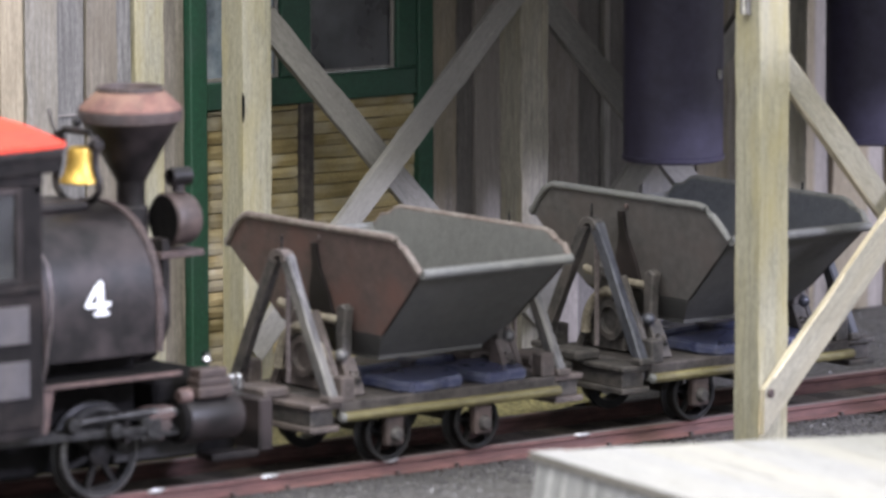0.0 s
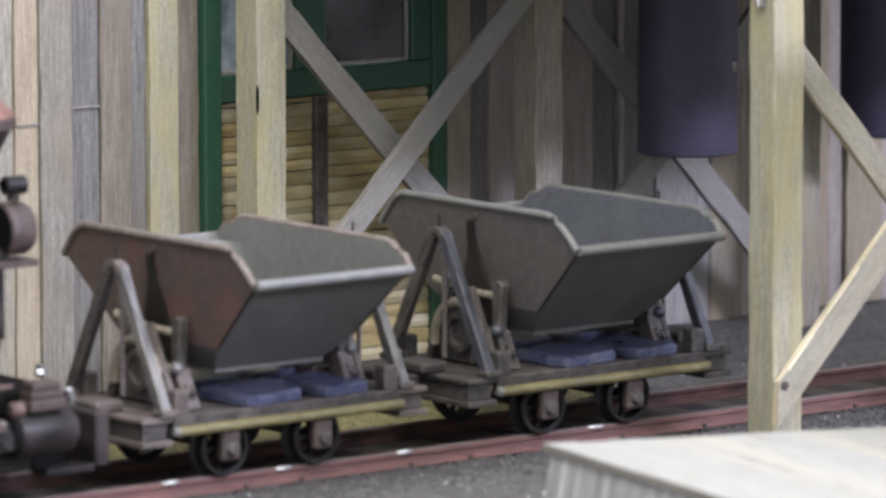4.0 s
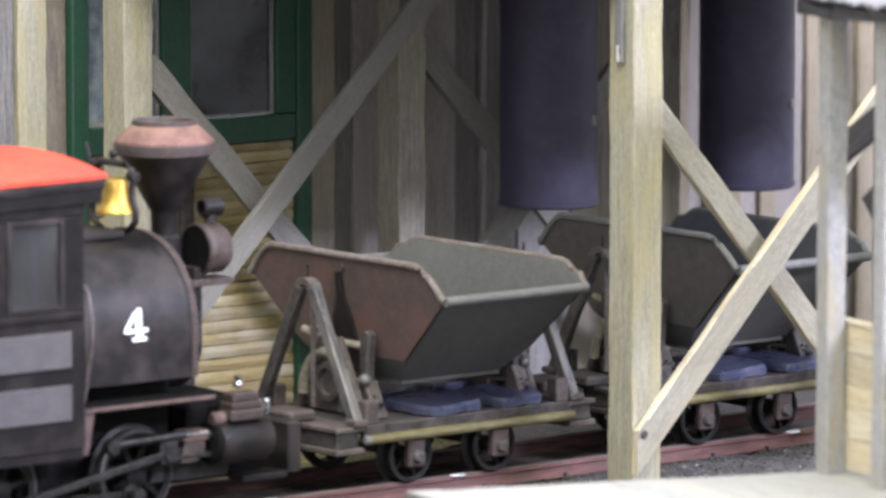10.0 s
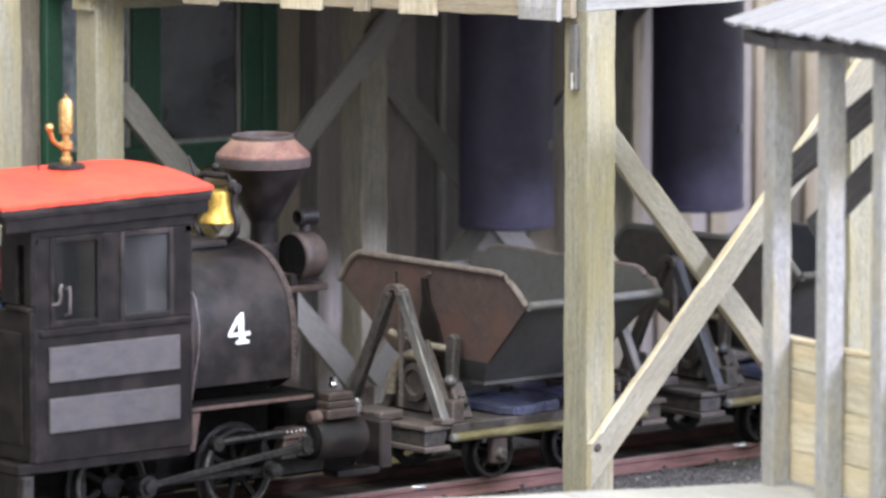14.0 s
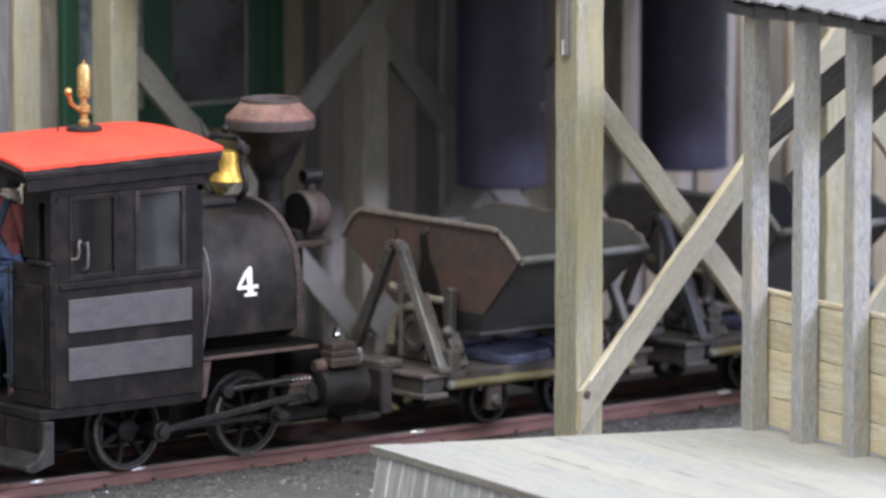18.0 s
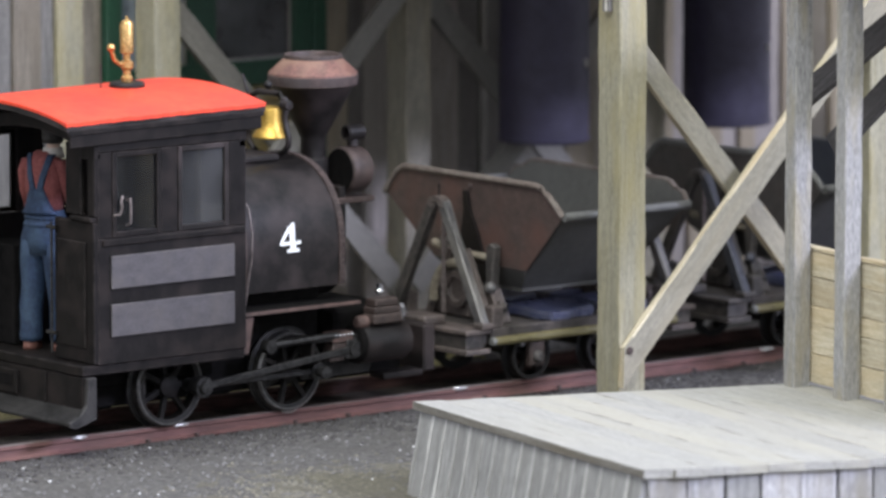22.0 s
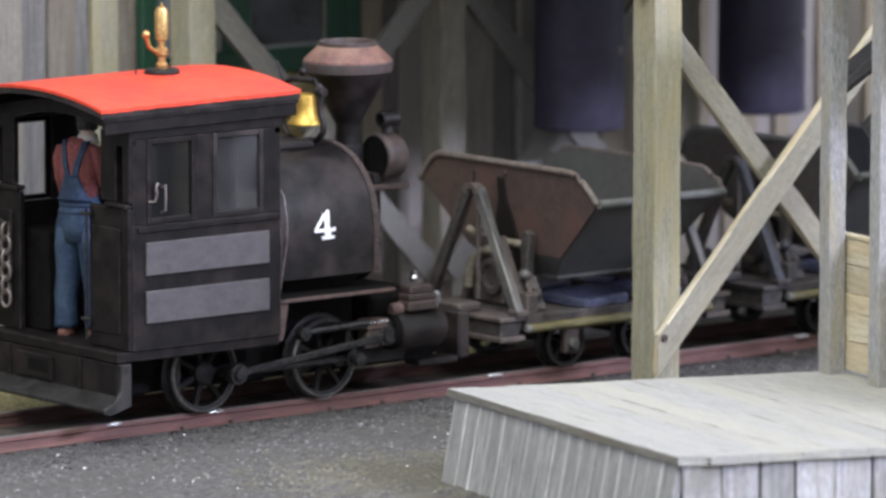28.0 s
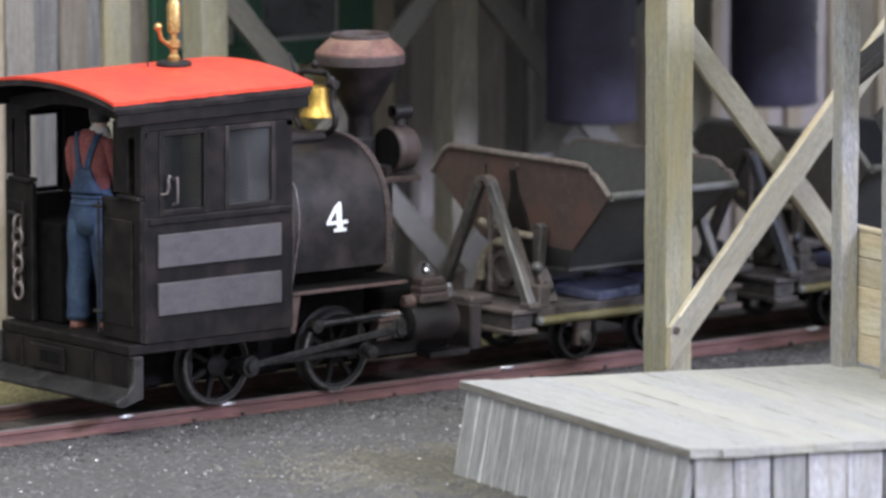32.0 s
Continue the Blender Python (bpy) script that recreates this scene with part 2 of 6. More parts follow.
CAB = material("weathered_cab_black", (0.0035, 0.003, 0.003), (0.010, 0.0085, 0.0085), 4.0, (1, 1, 0.6), 0.62, bump=0.15, blotch=(0.020, 0.0155, 0.0145), blotch_size=10, blotch_amount=0.7, vary=0.1, spec=0.15, fine=(0.8, 0.25), worn=(0.7, (0.060, 0.050, 0.048), 0.8))
INSIDE = material("dark_cab_interior", (0.004, 0.004, 0.004), (0.011, 0.010, 0.010), 4.0, (1, 1, 1), 0.9, bump=0.1, vary=0.1, spec=0.05)
RUSTY = material("rust_brown_steel", (0.020, 0.013, 0.012), (0.065, 0.042, 0.038), 3.0, (1, 1, 1), 0.75, bump=0.3, blotch=(0.035, 0.03, 0.03), blotch_size=12, blotch_amount=0.7, vary=0.12, worn=(0.6, (0.15, 0.11, 0.10), 0.7))
STACKTOP = material("pink_rust_stack_cap", (0.075, 0.036, 0.030), (0.165, 0.076, 0.058), 4.0, (1, 1, 1), 0.65, bump=0.25, blotch=(0.21, 0.125, 0.088), blotch_size=18, blotch_amount=0.9, vary=0, fine=(1.2, 0.3))
PANEL = material("grey_violet_panel", (0.04048, 0.0368, 0.04048), (0.06256, 0.05704, 0.0616), 3.0, (0.5, 1, 1), 0.65, bump=0.15, blotch=(0.07544, 0.06624, 0.06336), blotch_size=10, vary=0.04, fine=(0.8, 0.12), worn=(0.5, (0.16, 0.145, 0.14), 0.7))
RED = material("scarlet_roof_paint", (0.5766, 0.03348, 0.01209), (0.744, 0.06975, 0.02418), 5.0, (1, 1, 1), 0.5, bump=0.16, blotch=(0.465, 0.03162, 0.01674), blotch_size=30, blotch_amount=0.75, vary=0)
BRASS = material("polished_brass", (0.46, 0.29, 0.055), (0.66, 0.44, 0.12), 1.5, (1, 1, 1), 0.42, metal=0.9, bump=0.25, vary=0, fine=(0.6, 0.25))
COPPER = material("copper_fitting", (0.36, 0.22, 0.075), (0.62, 0.42, 0.18), 2.0, (1, 1, 1), 0.38, metal=0.9, bump=0.15, vary=0, fine=(0.8, 0.3))
STEEL = material("worn_steel", (0.016, 0.0155, 0.0155), (0.075, 0.073, 0.073), 2.0, (1, 1, 1), 0.42, metal=0.8, bump=0.15, vary=0.1)
CHROME = material("bright_steel", (0.6, 0.6, 0.62), (0.8, 0.8, 0.82), 3.0, (1, 1, 1), 0.2, metal=1.0, bump=0.1, vary=0)
WHEEL = material("oily_black_wheel", (0.003, 0.003, 0.003), (0.011, 0.0105, 0.0105), 2.0, (1, 1, 1), 0.5, metal=0.2, bump=0.15, blotch=(0.026, 0.023, 0.021), blotch_size=9, vary=0.05, spec=0.25, worn=(0.6, (0.085, 0.080, 0.076), 0.8))
TYRE = material("worn_tyre_rim", (0.0765, 0.07395, 0.0714), (0.2295, 0.2231, 0.2167), 2.0, (1, 1, 1), 0.35, metal=0.8, bump=0.15, blotch=(0.0255, 0.0255, 0.0255), blotch_size=7, blotch_amount=0.6, vary=0)
SPOKE = material("sooty_wheel_spoke", (0.003, 0.003, 0.003), (0.012, 0.011, 0.011), 2.0, (1, 1, 1), 0.7, bump=0.2, blotch=(0.022, 0.019, 0.017), blotch_size=7, vary=0.1, spec=0.15)
WHITE = material("white_numeral_paint", (0.72, 0.74, 0.78), (0.86, 0.87, 0.90), 1.0, (1, 1, 1), 0.6, bump=0.05, vary=0)
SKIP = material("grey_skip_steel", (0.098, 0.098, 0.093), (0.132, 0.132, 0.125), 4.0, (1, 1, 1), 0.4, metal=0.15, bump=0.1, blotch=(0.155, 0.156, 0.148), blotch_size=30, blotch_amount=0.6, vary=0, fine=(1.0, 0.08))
# SKIP made darker and bluer for the dim bluish light under the roof
SKIPBLUE = material("blue_shaded_skip_steel", (0.062, 0.066, 0.078), (0.090, 0.095, 0.110), 4.0, (1, 1, 1), 0.45, metal=0.15, bump=0.12, blotch=(0.11, 0.114, 0.125), blotch_size=24, blotch_amount=0.6, vary=0, fine=(1.0, 0.1))
SKIPRIM = material("chalky_skip_rim", (0.09, 0.091, 0.088), (0.145, 0.146, 0.142), 2.0, (1, 1, 1), 0.5, bump=0.2, blotch=(0.17, 0.165, 0.155), blotch_size=12, vary=0, fine=(0.8, 0.15))
RIMEND = material("brown_skip_rim", (0.08, 0.06, 0.052), (0.18, 0.148, 0.13), 2.0, (1, 1, 1), 0.65, bump=0.25, blotch=(0.22, 0.205, 0.185), blotch_size=12, blotch_amount=0.5, vary=0)
CHAIN = material("pinkish_worn_chain", (0.10, 0.08, 0.075), (0.28, 0.24, 0.23), 1.5, (1, 1, 1), 0.4, metal=0.6, bump=0.2, vary=0)
SKIPEND = material("red_brown_skip_end", (0.048, 0.034, 0.030), (0.082, 0.055, 0.048), 4.0, (1, 1, 1), 0.7, bump=0.2, blotch=(0.10, 0.05, 0.040), blotch_size=20, blotch_amount=0.8, vary=0.06, fine=(0.9, 0.15))
CHEST = material("sooty_brown_iron", (0.016, 0.011, 0.010), (0.050, 0.034, 0.030), 3.0, (1, 1, 1), 0.6, bump=0.25, blotch=(0.085, 0.058, 0.050), blotch_size=9, blotch_amount=0.6, vary=0.1, fine=(0.8, 0.25), worn=(0.7, (0.15, 0.11, 0.10), 0.7))
SKIPEND2 = material("grey_brown_skip_end", (0.046, 0.042, 0.040), (0.082, 0.075, 0.071), 4.0, (1, 1, 1), 0.65, bump=0.2, blotch=(0.075, 0.06, 0.055), blotch_size=18, blotch_amount=0.6, vary=0.05)
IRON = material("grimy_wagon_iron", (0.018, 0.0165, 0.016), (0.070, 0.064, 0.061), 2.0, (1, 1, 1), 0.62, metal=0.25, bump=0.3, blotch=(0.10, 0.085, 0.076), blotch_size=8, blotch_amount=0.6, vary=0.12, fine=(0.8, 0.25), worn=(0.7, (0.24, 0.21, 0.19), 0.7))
GRIME = material("pinkish_grey_grime", (0.038, 0.030, 0.028), (0.105, 0.086, 0.079), 2.2, (1, 1, 1), 0.6, metal=0.15, bump=0.35, blotch=(0.135, 0.105, 0.095), blotch_size=7, blotch_amount=0.6, vary=0.15, fine=(0.8, 0.25), worn=(0.8, (0.27, 0.235, 0.215), 0.7))
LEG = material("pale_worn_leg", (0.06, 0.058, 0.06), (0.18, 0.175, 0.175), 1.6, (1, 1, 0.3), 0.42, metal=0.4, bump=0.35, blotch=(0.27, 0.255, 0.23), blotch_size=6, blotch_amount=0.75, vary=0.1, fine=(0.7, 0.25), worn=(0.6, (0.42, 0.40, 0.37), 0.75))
OCHRE = material("ochre_scuffed_sill", (0.072, 0.0608, 0.024), (0.172, 0.1496, 0.064), 2.0, (0.3, 1, 1), 0.55, bump=0.25, blotch=(0.056, 0.044, 0.036), blotch_size=14, vary=0, fine=(0.9, 0.2))
SLATE = material("blue_grey_plate", (0.035, 0.040, 0.085), (0.075, 0.083, 0.150), 5.0, (1, 1, 1), 0.30, metal=0.25, bump=0.3, blotch=(0.12, 0.125, 0.16), blotch_size=8, vary=0.1, fine=(0.9, 0.15), worn=(0.8, (0.20, 0.205, 0.25), 0.7))
BIN = material("violet_black_bin_steel", (0.028, 0.0247, 0.043), (0.047, 0.0415, 0.071), 6.0, (1, 1, 1), 0.55, bump=0.08, blotch=(0.034, 0.0305, 0.048), blotch_size=26, vary=0, spec=0.35)
DENIM = material("blue_denim", (0.00504, 0.0144, 0.03744), (0.0144, 0.03312, 0.0756), 1.5, (1, 1, 1), 0.75, bump=0.4, blotch=(0.0396, 0.0684, 0.108), blotch_size=6, blotch_amount=0.6, vary=0, fine=(0.7, 0.25))
SHIRT = material("brick_red_shirt", (0.13, 0.032, 0.03), (0.22, 0.068, 0.06), 1.5, (1, 1, 1), 0.9, bump=0.3, vary=0, fine=(0.8, 0.2))
SKIN = material("painted_flesh", (0.48, 0.34, 0.27), (0.58, 0.43, 0.35), 2.0, (1, 1, 1), 0.7, bump=0.05, vary=0)
HAIR = material("dark_cap_paint", (0.015, 0.014, 0.013), (0.04, 0.036, 0.034), 2.0, (1, 1, 1), 0.8, bump=0.2, vary=0)
FOOTBOARD = material("dull_black_foot_board", (0.008, 0.0075, 0.0075), (0.026, 0.025, 0.025), 3.0, (1, 1, 1), 0.6, metal=0.1, bump=0.25, blotch=(0.050, 0.047, 0.046), blotch_size=12, blotch_amount=0.5, vary=0.1, spec=0.25, fine=(0.8, 0.2), worn=(0.8, (0.085, 0.080, 0.078), 0.8))
PLATE_EDGE = material("pink_rust_plate_edge", (0.0504, 0.03024, 0.02592), (0.1224, 0.0756, 0.06624), 3.0, (1, 1, 1), 0.7, bump=0.3, blotch=(0.0216, 0.01584, 0.0144), blotch_size=9, blotch_amount=0.6, vary=0.1)
COLLAR = material("off_white_collar_paint", (0.42, 0.38, 0.34), (0.56, 0.52, 0.47), 2.0, (1, 1, 1), 0.8, bump=0.1, vary=0)
WOOD_ASH = material("warm_ash_grey_board", (0.115, 0.106, 0.090), (0.215, 0.20, 0.175), 1.3, (1, 1, 0.06), 0.9, bump=0.6, blotch=(0.165, 0.142, 0.105), blotch_size=12, blotch_amount=0.6, vary=0.08, fine=(0.8, 0.19))
# darker copy of SKIP: shade on the down-facing outside, put into the colour
SKIPOUT = material("shaded_skip_outside", (0.056, 0.055, 0.052), (0.082, 0.081, 0.077), 4.0, (1, 1, 1), 0.6, bump=0.12, blotch=(0.10, 0.096, 0.088), blotch_size=24, blotch_amount=0.5, vary=0, fine=(1.0, 0.12))
SILL = material("oily_dark_sill", (0.018, 0.016, 0.015), (0.060, 0.053, 0.050), 2.4, (1, 1, 1), 0.7, bump=0.3, blotch=(0.10, 0.085, 0.078), blotch_size=8, blotch_amount=0.5, vary=0.1, spec=0.25, fine=(0.8, 0.25), worn=(0.8, (0.22, 0.19, 0.175), 0.7))
WOOD_UMBER = material("umber_stained_board", (0.085, 0.074, 0.059), (0.185, 0.163, 0.132), 1.3, (1, 1, 0.06), 0.9, bump=0.6, blotch=(0.12, 0.10, 0.075), blotch_size=12, blotch_amount=0.6, vary=0.08, fine=(0.8, 0.19))
LEG_DARK = material("blue_black_worn_leg", (0.024, 0.025, 0.032), (0.085, 0.088, 0.105), 1.6, (1, 1, 0.3), 0.45, metal=0.4, bump=0.35, blotch=(0.14, 0.14, 0.15), blotch_size=6, blotch_amount=0.5, vary=0.1, fine=(0.7, 0.25), worn=(0.6, (0.16, 0.16, 0.18), 0.4))
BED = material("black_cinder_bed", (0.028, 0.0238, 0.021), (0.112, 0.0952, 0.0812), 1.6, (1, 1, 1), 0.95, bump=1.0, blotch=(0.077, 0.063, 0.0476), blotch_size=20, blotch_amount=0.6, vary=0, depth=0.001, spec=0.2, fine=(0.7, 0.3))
SANDY = material("tan_gritty_ground", (0.062, 0.056, 0.044), (0.195, 0.18, 0.135), 2.2, (1, 1, 1), 0.95, bump=1.0, blotch=(0.085, 0.078, 0.066), blotch_size=24, blotch_amount=0.6, vary=0, depth=0.0012, contrast=(0.34, 0.72), fine=(0.8, 0.3))
WOOD_TAR = material("tarred_dark_timber", (0.028, 0.026, 0.026), (0.085, 0.08, 0.078), 1.3, (1, 1, 0.06), 0.9, bump=0.6, blotch=(0.10, 0.093, 0.09), blotch_size=12, blotch_amount=0.5, vary=0.12, fine=(0.8, 0.2))
BOOT = material("red_brown_boot", (0.10, 0.04, 0.03), (0.18, 0.08, 0.06), 1.5, (1, 1, 1), 0.7, bump=0.2, vary=0)


def glass(name, tint, rough, clear):
    m = bpy.data.materials.new(name)
    m.use_nodes = True
    b = m.node_tree.nodes["Principled BSDF"]
    b.inputs["Base Color"].default_value = (*tint, 1)
    b.inputs["Transmission Weight"].default_value = clear
    b.inputs["Roughness"].default_value = rough
    b.inputs["IOR"].default_value = 1.5
    return m


GLASS = glass("cab_glazing", (0.24, 0.25, 0.27), 0.0, 0.975)
CLEARGLASS = glass("clear_cab_glazing", (0.92, 0.93, 0.94), 0.0, 1.0)
STREAKGLASS = glass("streaky_cab_glazing", (0.16, 0.163, 0.168), 0.03, 0.9)


def streak(m):
    """Less clear upright streaks on a pane."""
    nt = m.node_tree
    coord, mapping, tex, span = [nt.nodes.new(k) for k in ("ShaderNodeTexCoord", "ShaderNodeMapping", "ShaderNodeTexNoise", "ShaderNodeMapRange")]
    mapping.inputs["Scale"].default_value = (55, 55, 25)
    tex.inputs["Scale"].default_value, tex.inputs["Detail"].default_value = 1.0, 5.0
    span.inputs["From Min"].default_value, span.inputs["From Max"].default_value = 0.35, 0.7
    span.inputs["To Min"].default_value, span.inputs["To Max"].default_value = 0.93, 0.74
    nt.links.new(coord.outputs["Object"], mapping.inputs["Vector"])
    nt.links.new(mapping.outputs[0], tex.inputs["Vector"])
    nt.links.new(tex.outputs["Fac"], span.inputs["Value"])
    nt.links.new(span.outputs[0], nt.nodes["Principled BSDF"].inputs["Transmission Weight"])


streak(STREAKGLASS)
# bright bluish blotches paint a reflection on the left door pane
HAZEGLASS = material("painted_reflection_pane", (0.06, 0.075, 0.095), (0.24, 0.29, 0.34), 9.0, (1, 1, 0.5), 0.3, bump=0.05, blotch=(0.45, 0.50, 0.55), blotch_size=9, blotch_amount=0.6, vary=0)
DOORGLASS = material("dusty_door_pane", (0.022, 0.022, 0.024), (0.052, 0.053, 0.057), 14.0, (1, 1, 0.6), 0.3, bump=0.05, blotch=(0.10, 0.105, 0.11), blotch_size=14, blotch_amount=0.5, vary=0.1)


# ---- helpers ----
MM = 0.001


def mm(*v):
    return Vector(v) * MM


def part(name, bm, mat, parent, label="", m=None):
    me = bpy.data.meshes.new(name)
    if isinstance(bm, bpy.types.Mesh):
        me = bm
    else:
        bm.to_mesh(me)
        bm.free()
        for x in (mat if isinstance(mat, (list, tuple)) else [mat]):
            me.materials.append(x)
    ob = new(name, me)
    if m is not None:
        ob.matrix_basis = m
    if parent is not None:
        ob.parent = parent
        if parent.parent is None:
            ob.matrix_parent_inverse = parent.matrix_basis.inverted()
    if label:
        ob["label"] = label
    return ob


def thing(name, x, y, z, label, category, group="", kind=""):
    ob = new(name)
    ob.empty_display_size = 0.01
    ob.matrix_basis = pose(x * MM, y * MM, z * MM)
    return tagged(ob, label, category, group, kind)


def bm_box(x0, x1, y0, y1, z0, z1, bevel=0.4):
    """A block in mm with softened edges."""
    bm = bmesh.new()
    bmesh.ops.create_cube(bm, size=1, matrix=Matrix.Translation(mm((x0 + x1) / 2, (y0 + y1) / 2, (z0 + z1) / 2)) @ Matrix.Diagonal((*mm(abs(x1 - x0), abs(y1 - y0), abs(z1 - z0)), 1)))
    if bevel:
        bmesh.ops.bevel(bm, geom=bm.edges[:], offset=bevel * MM, segments=1, affect="EDGES", clamp_overlap=True)
    return bm


def add_box(bm, x0, x1, y0, y1, z0, z1):
    bmesh.ops.create_cube(bm, size=1, matrix=Matrix.Translation(mm((x0 + x1) / 2, (y0 + y1) / 2, (z0 + z1) / 2)) @ Matrix.Diagonal((*mm(abs(x1 - x0), abs(y1 - y0), abs(z1 - z0)), 1)))
    return bm


def aligned(p0, p1, face=(0, -1, 0)):
    """The pose whose z runs from p0 to p1 and whose -y looks towards face."""
    a, b = Vector(p0), Vector(p1)
    z = (b - a).normalized()
    y = -(Vector(face) - z * Vector(face).dot(z)).normalized()
    x = y.cross(z)
    m = Matrix((x, y, z)).transposed().to_4x4()
    m.translation = a
    return m


STICKS = {}


def timber(name, p0, p1, w, d, mat, parent, label="", face=(0, -1, 0), rough=0.75, bevel=0.35, cut=(0, 0), edge=None):
    """A sawn stick from p0 to p1 (mm), w wide and d deep, with slightly uneven edges."""
    length = (Vector(p1) - Vector(p0)).length
    key = (round(length, 1), w, d, mat.name, cut, edge)
    if key not in STICKS:
        bm = bmesh.new()
        n = max(3, int(length / 12))
        rings = []
        for i in range(n + 1):
            z = length * i / n
            ring = []
            for cx, cy in ((-1, -1), (1, -1), (1, 1), (-1, 1)):
                skew = cut[0] * cx * w / 2 if i == 0 else cut[1] * cx * w / 2 if i == n else 0
                for ox, oy in (((1, 0), (0, 1)) if cx * cy < 0 else ((0, 1), (1, 0))):
                    j = rough * 0.35
                    ring.append(bm.verts.new(mm(cx * (w / 2 - bevel * ox) + random.uniform(-j, j), cy * (d / 2 - bevel * oy) + random.uniform(-j, j), z + skew + random.uniform(-j, j))))
            rings.append(ring)
        for a, b in zip(rings, rings[1:]):
            for k in range(8):
                bm.faces.new((a[k], a[(k + 1) % 8], b[(k + 1) % 8], b[k]))
        bm.faces.new(rings[0][::-1])
        bm.faces.new(rings[-1])
        bmesh.ops.recalc_face_normals(bm, faces=bm.faces[:])
        me = bpy.data.meshes.new(name)
        bm.to_mesh(me)
        bm.free()
        me.materials.append(mat)
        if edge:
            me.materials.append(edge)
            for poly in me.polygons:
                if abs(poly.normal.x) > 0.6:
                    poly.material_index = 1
        STICKS[key] = me
    return part(name, STICKS[key], mat, parent, label, aligned(mm(*p0), mm(*p1), face))


def bm_lathe(profile, steps=32, axis="z", centre=(0, 0, 0), caps=True):
    """A turned body from (radius, height) pairs in mm."""
    bm = bmesh.new()
    rings = []
    for r, h in profile:
        ring = []
        for i in range(steps):
            a = 2 * math.pi * i / steps
            c, s = r * math.cos(a), r * math.sin(a)
            p = {"z": (c, s, h), "x": (h, c, s), "y": (c, h, s)}[axis]
            ring.append(bm.verts.new(mm(p[0] + centre[0], p[1] + centre[1], p[2] + centre[2])))
        rings.append(ring)
    for a, b in zip(rings, rings[1:]):
        for i in range(steps):
            bm.faces.new((a[i], a[(i + 1) % steps], b[(i + 1) % steps], b[i]))
    if caps and profile[0][0] > 0:
        bm.faces.new(rings[0][::-1])
    if caps and profile[-1][0] > 0:
        bm.faces.new(rings[-1])
    bmesh.ops.recalc_face_normals(bm, faces=bm.faces[:])
    return smooth(bm)


def smooth(bm, degrees=35):
    for f in bm.faces:
        f.smooth = True
    for e in bm.edges:
        if len(e.link_faces) == 2 and e.calc_face_angle(0) > radians(degrees):
            e.smooth = False
    return bm


def bm_tube(points, r, steps=8):
    """A bent rod through points (mm)."""
    bm = bmesh.new()
    pts = [mm(*p) for p in points]
    rings = []
    for i, p in enumerate(pts):
        d = (pts[min(i + 1, len(pts) - 1)] - pts[max(i - 1, 0)]).normalized()
        u = d.orthogonal().normalized() if abs(d.y) > 0.9 else d.cross(Vector((0, 1, 0))).normalized()
        v = d.cross(u)
        rings.append([bm.verts.new(p + (u * math.cos(2 * math.pi * k / steps) + v * math.sin(2 * math.pi * k / steps)) * r * MM) for k in range(steps)])
    for a, b in zip(rings, rings[1:]):
        for k in range(steps):
            bm.faces.new((a[k], a[(k + 1) % steps], b[(k + 1) % steps], b[k]))
    bm.faces.new(rings[0][::-1])
    bm.faces.new(rings[-1])
    bmesh.ops.recalc_face_normals(bm, faces=bm.faces[:])
    return smooth(bm, 50)


def bm_prism(outline, d0, d1, axis="x", bevel=0.0):
    """An outline in the plane across axis (for x: y, z; for y: x, z; for z: x, y; mm), drawn from d0 to d1."""
    bm = bmesh.new()

    def at(p, d):
        return mm(*{"x": (d, p[0], p[1]), "y": (p[0], d, p[1]), "z": (p[0], p[1], d)}[axis])
    a = [bm.verts.new(at(p, d0)) for p in outline]
    b = [bm.verts.new(at(p, d1)) for p in outline]
    n = len(outline)
    bm.faces.new(a[::-1])
    bm.faces.new(b)
    for i in range(n):
        bm.faces.new((a[i], a[(i + 1) % n], b[(i + 1) % n], b[i]))
    bmesh.ops.recalc_face_normals(bm, faces=bm.faces[:])
    if bevel:
        bmesh.ops.bevel(bm, geom=[e for e in bm.edges if e.calc_face_angle(0) > 0.5], offset=bevel * MM, segments=1, affect="EDGES", clamp_overlap=True)
    return bm


# ---- ground and track ----
def build_ground():
    bm = bmesh.new()
    near = 150
    x0, x1, y0, y1 = -420, 620, -480, 300
    cols, rows = near, int(near * (y1 - y0) / (x1 - x0))
    grid = []
    for j in range(rows + 1):
        line = []
        for i in range(cols + 1):
            x = x0 + (x1 - x0) * i / cols
            y = y0 + (y1 - y0) * j / rows
            edge = min(i, j, cols - i, rows - j)
            z = 0.0
            if edge > 0:
                z = 1.1 * noise.noise((x / 31, y / 31, 0)) + 0.7 * noise.noise((x / 9, y / 9, 4))
                if abs(y) < 30:
                    z = min(z, 0.4) - 0.4
            line.append(bm.verts.new(mm(x, y, z)))
        grid.append(line)
    for j in range(rows):
        for i in range(cols):
            bm.faces.new((grid[j][i], grid[j][i + 1], grid[j + 1][i + 1], grid[j + 1][i]))
    far = 6000
    ring = [grid[0][0], grid[0][-1], grid[-1][-1], grid[-1][0]]
    sides = [grid[0], [r[-1] for r in grid], grid[-1][::-1], [r[0] for r in grid][::-1]]
    out = [bm.verts.new(mm(*c, 0)) for c in ((-far, -far), (far, -far), (far, far), (-far, far))]
    for k in range(4):
        bm.faces.new((*sides[k][::-1], out[k], out[(k + 1) % 4]))
    bmesh.ops.recalc_face_normals(bm, faces=bm.faces[:])
    for f in bm.faces:
        f.smooth = True
        if f.normal.z < 0:
            f.normal_flip()
    g = part("ground", bm, GROUND, None)
    tagged(g, "dark grey cinder ground of a model layout", "ground", kind="structure")


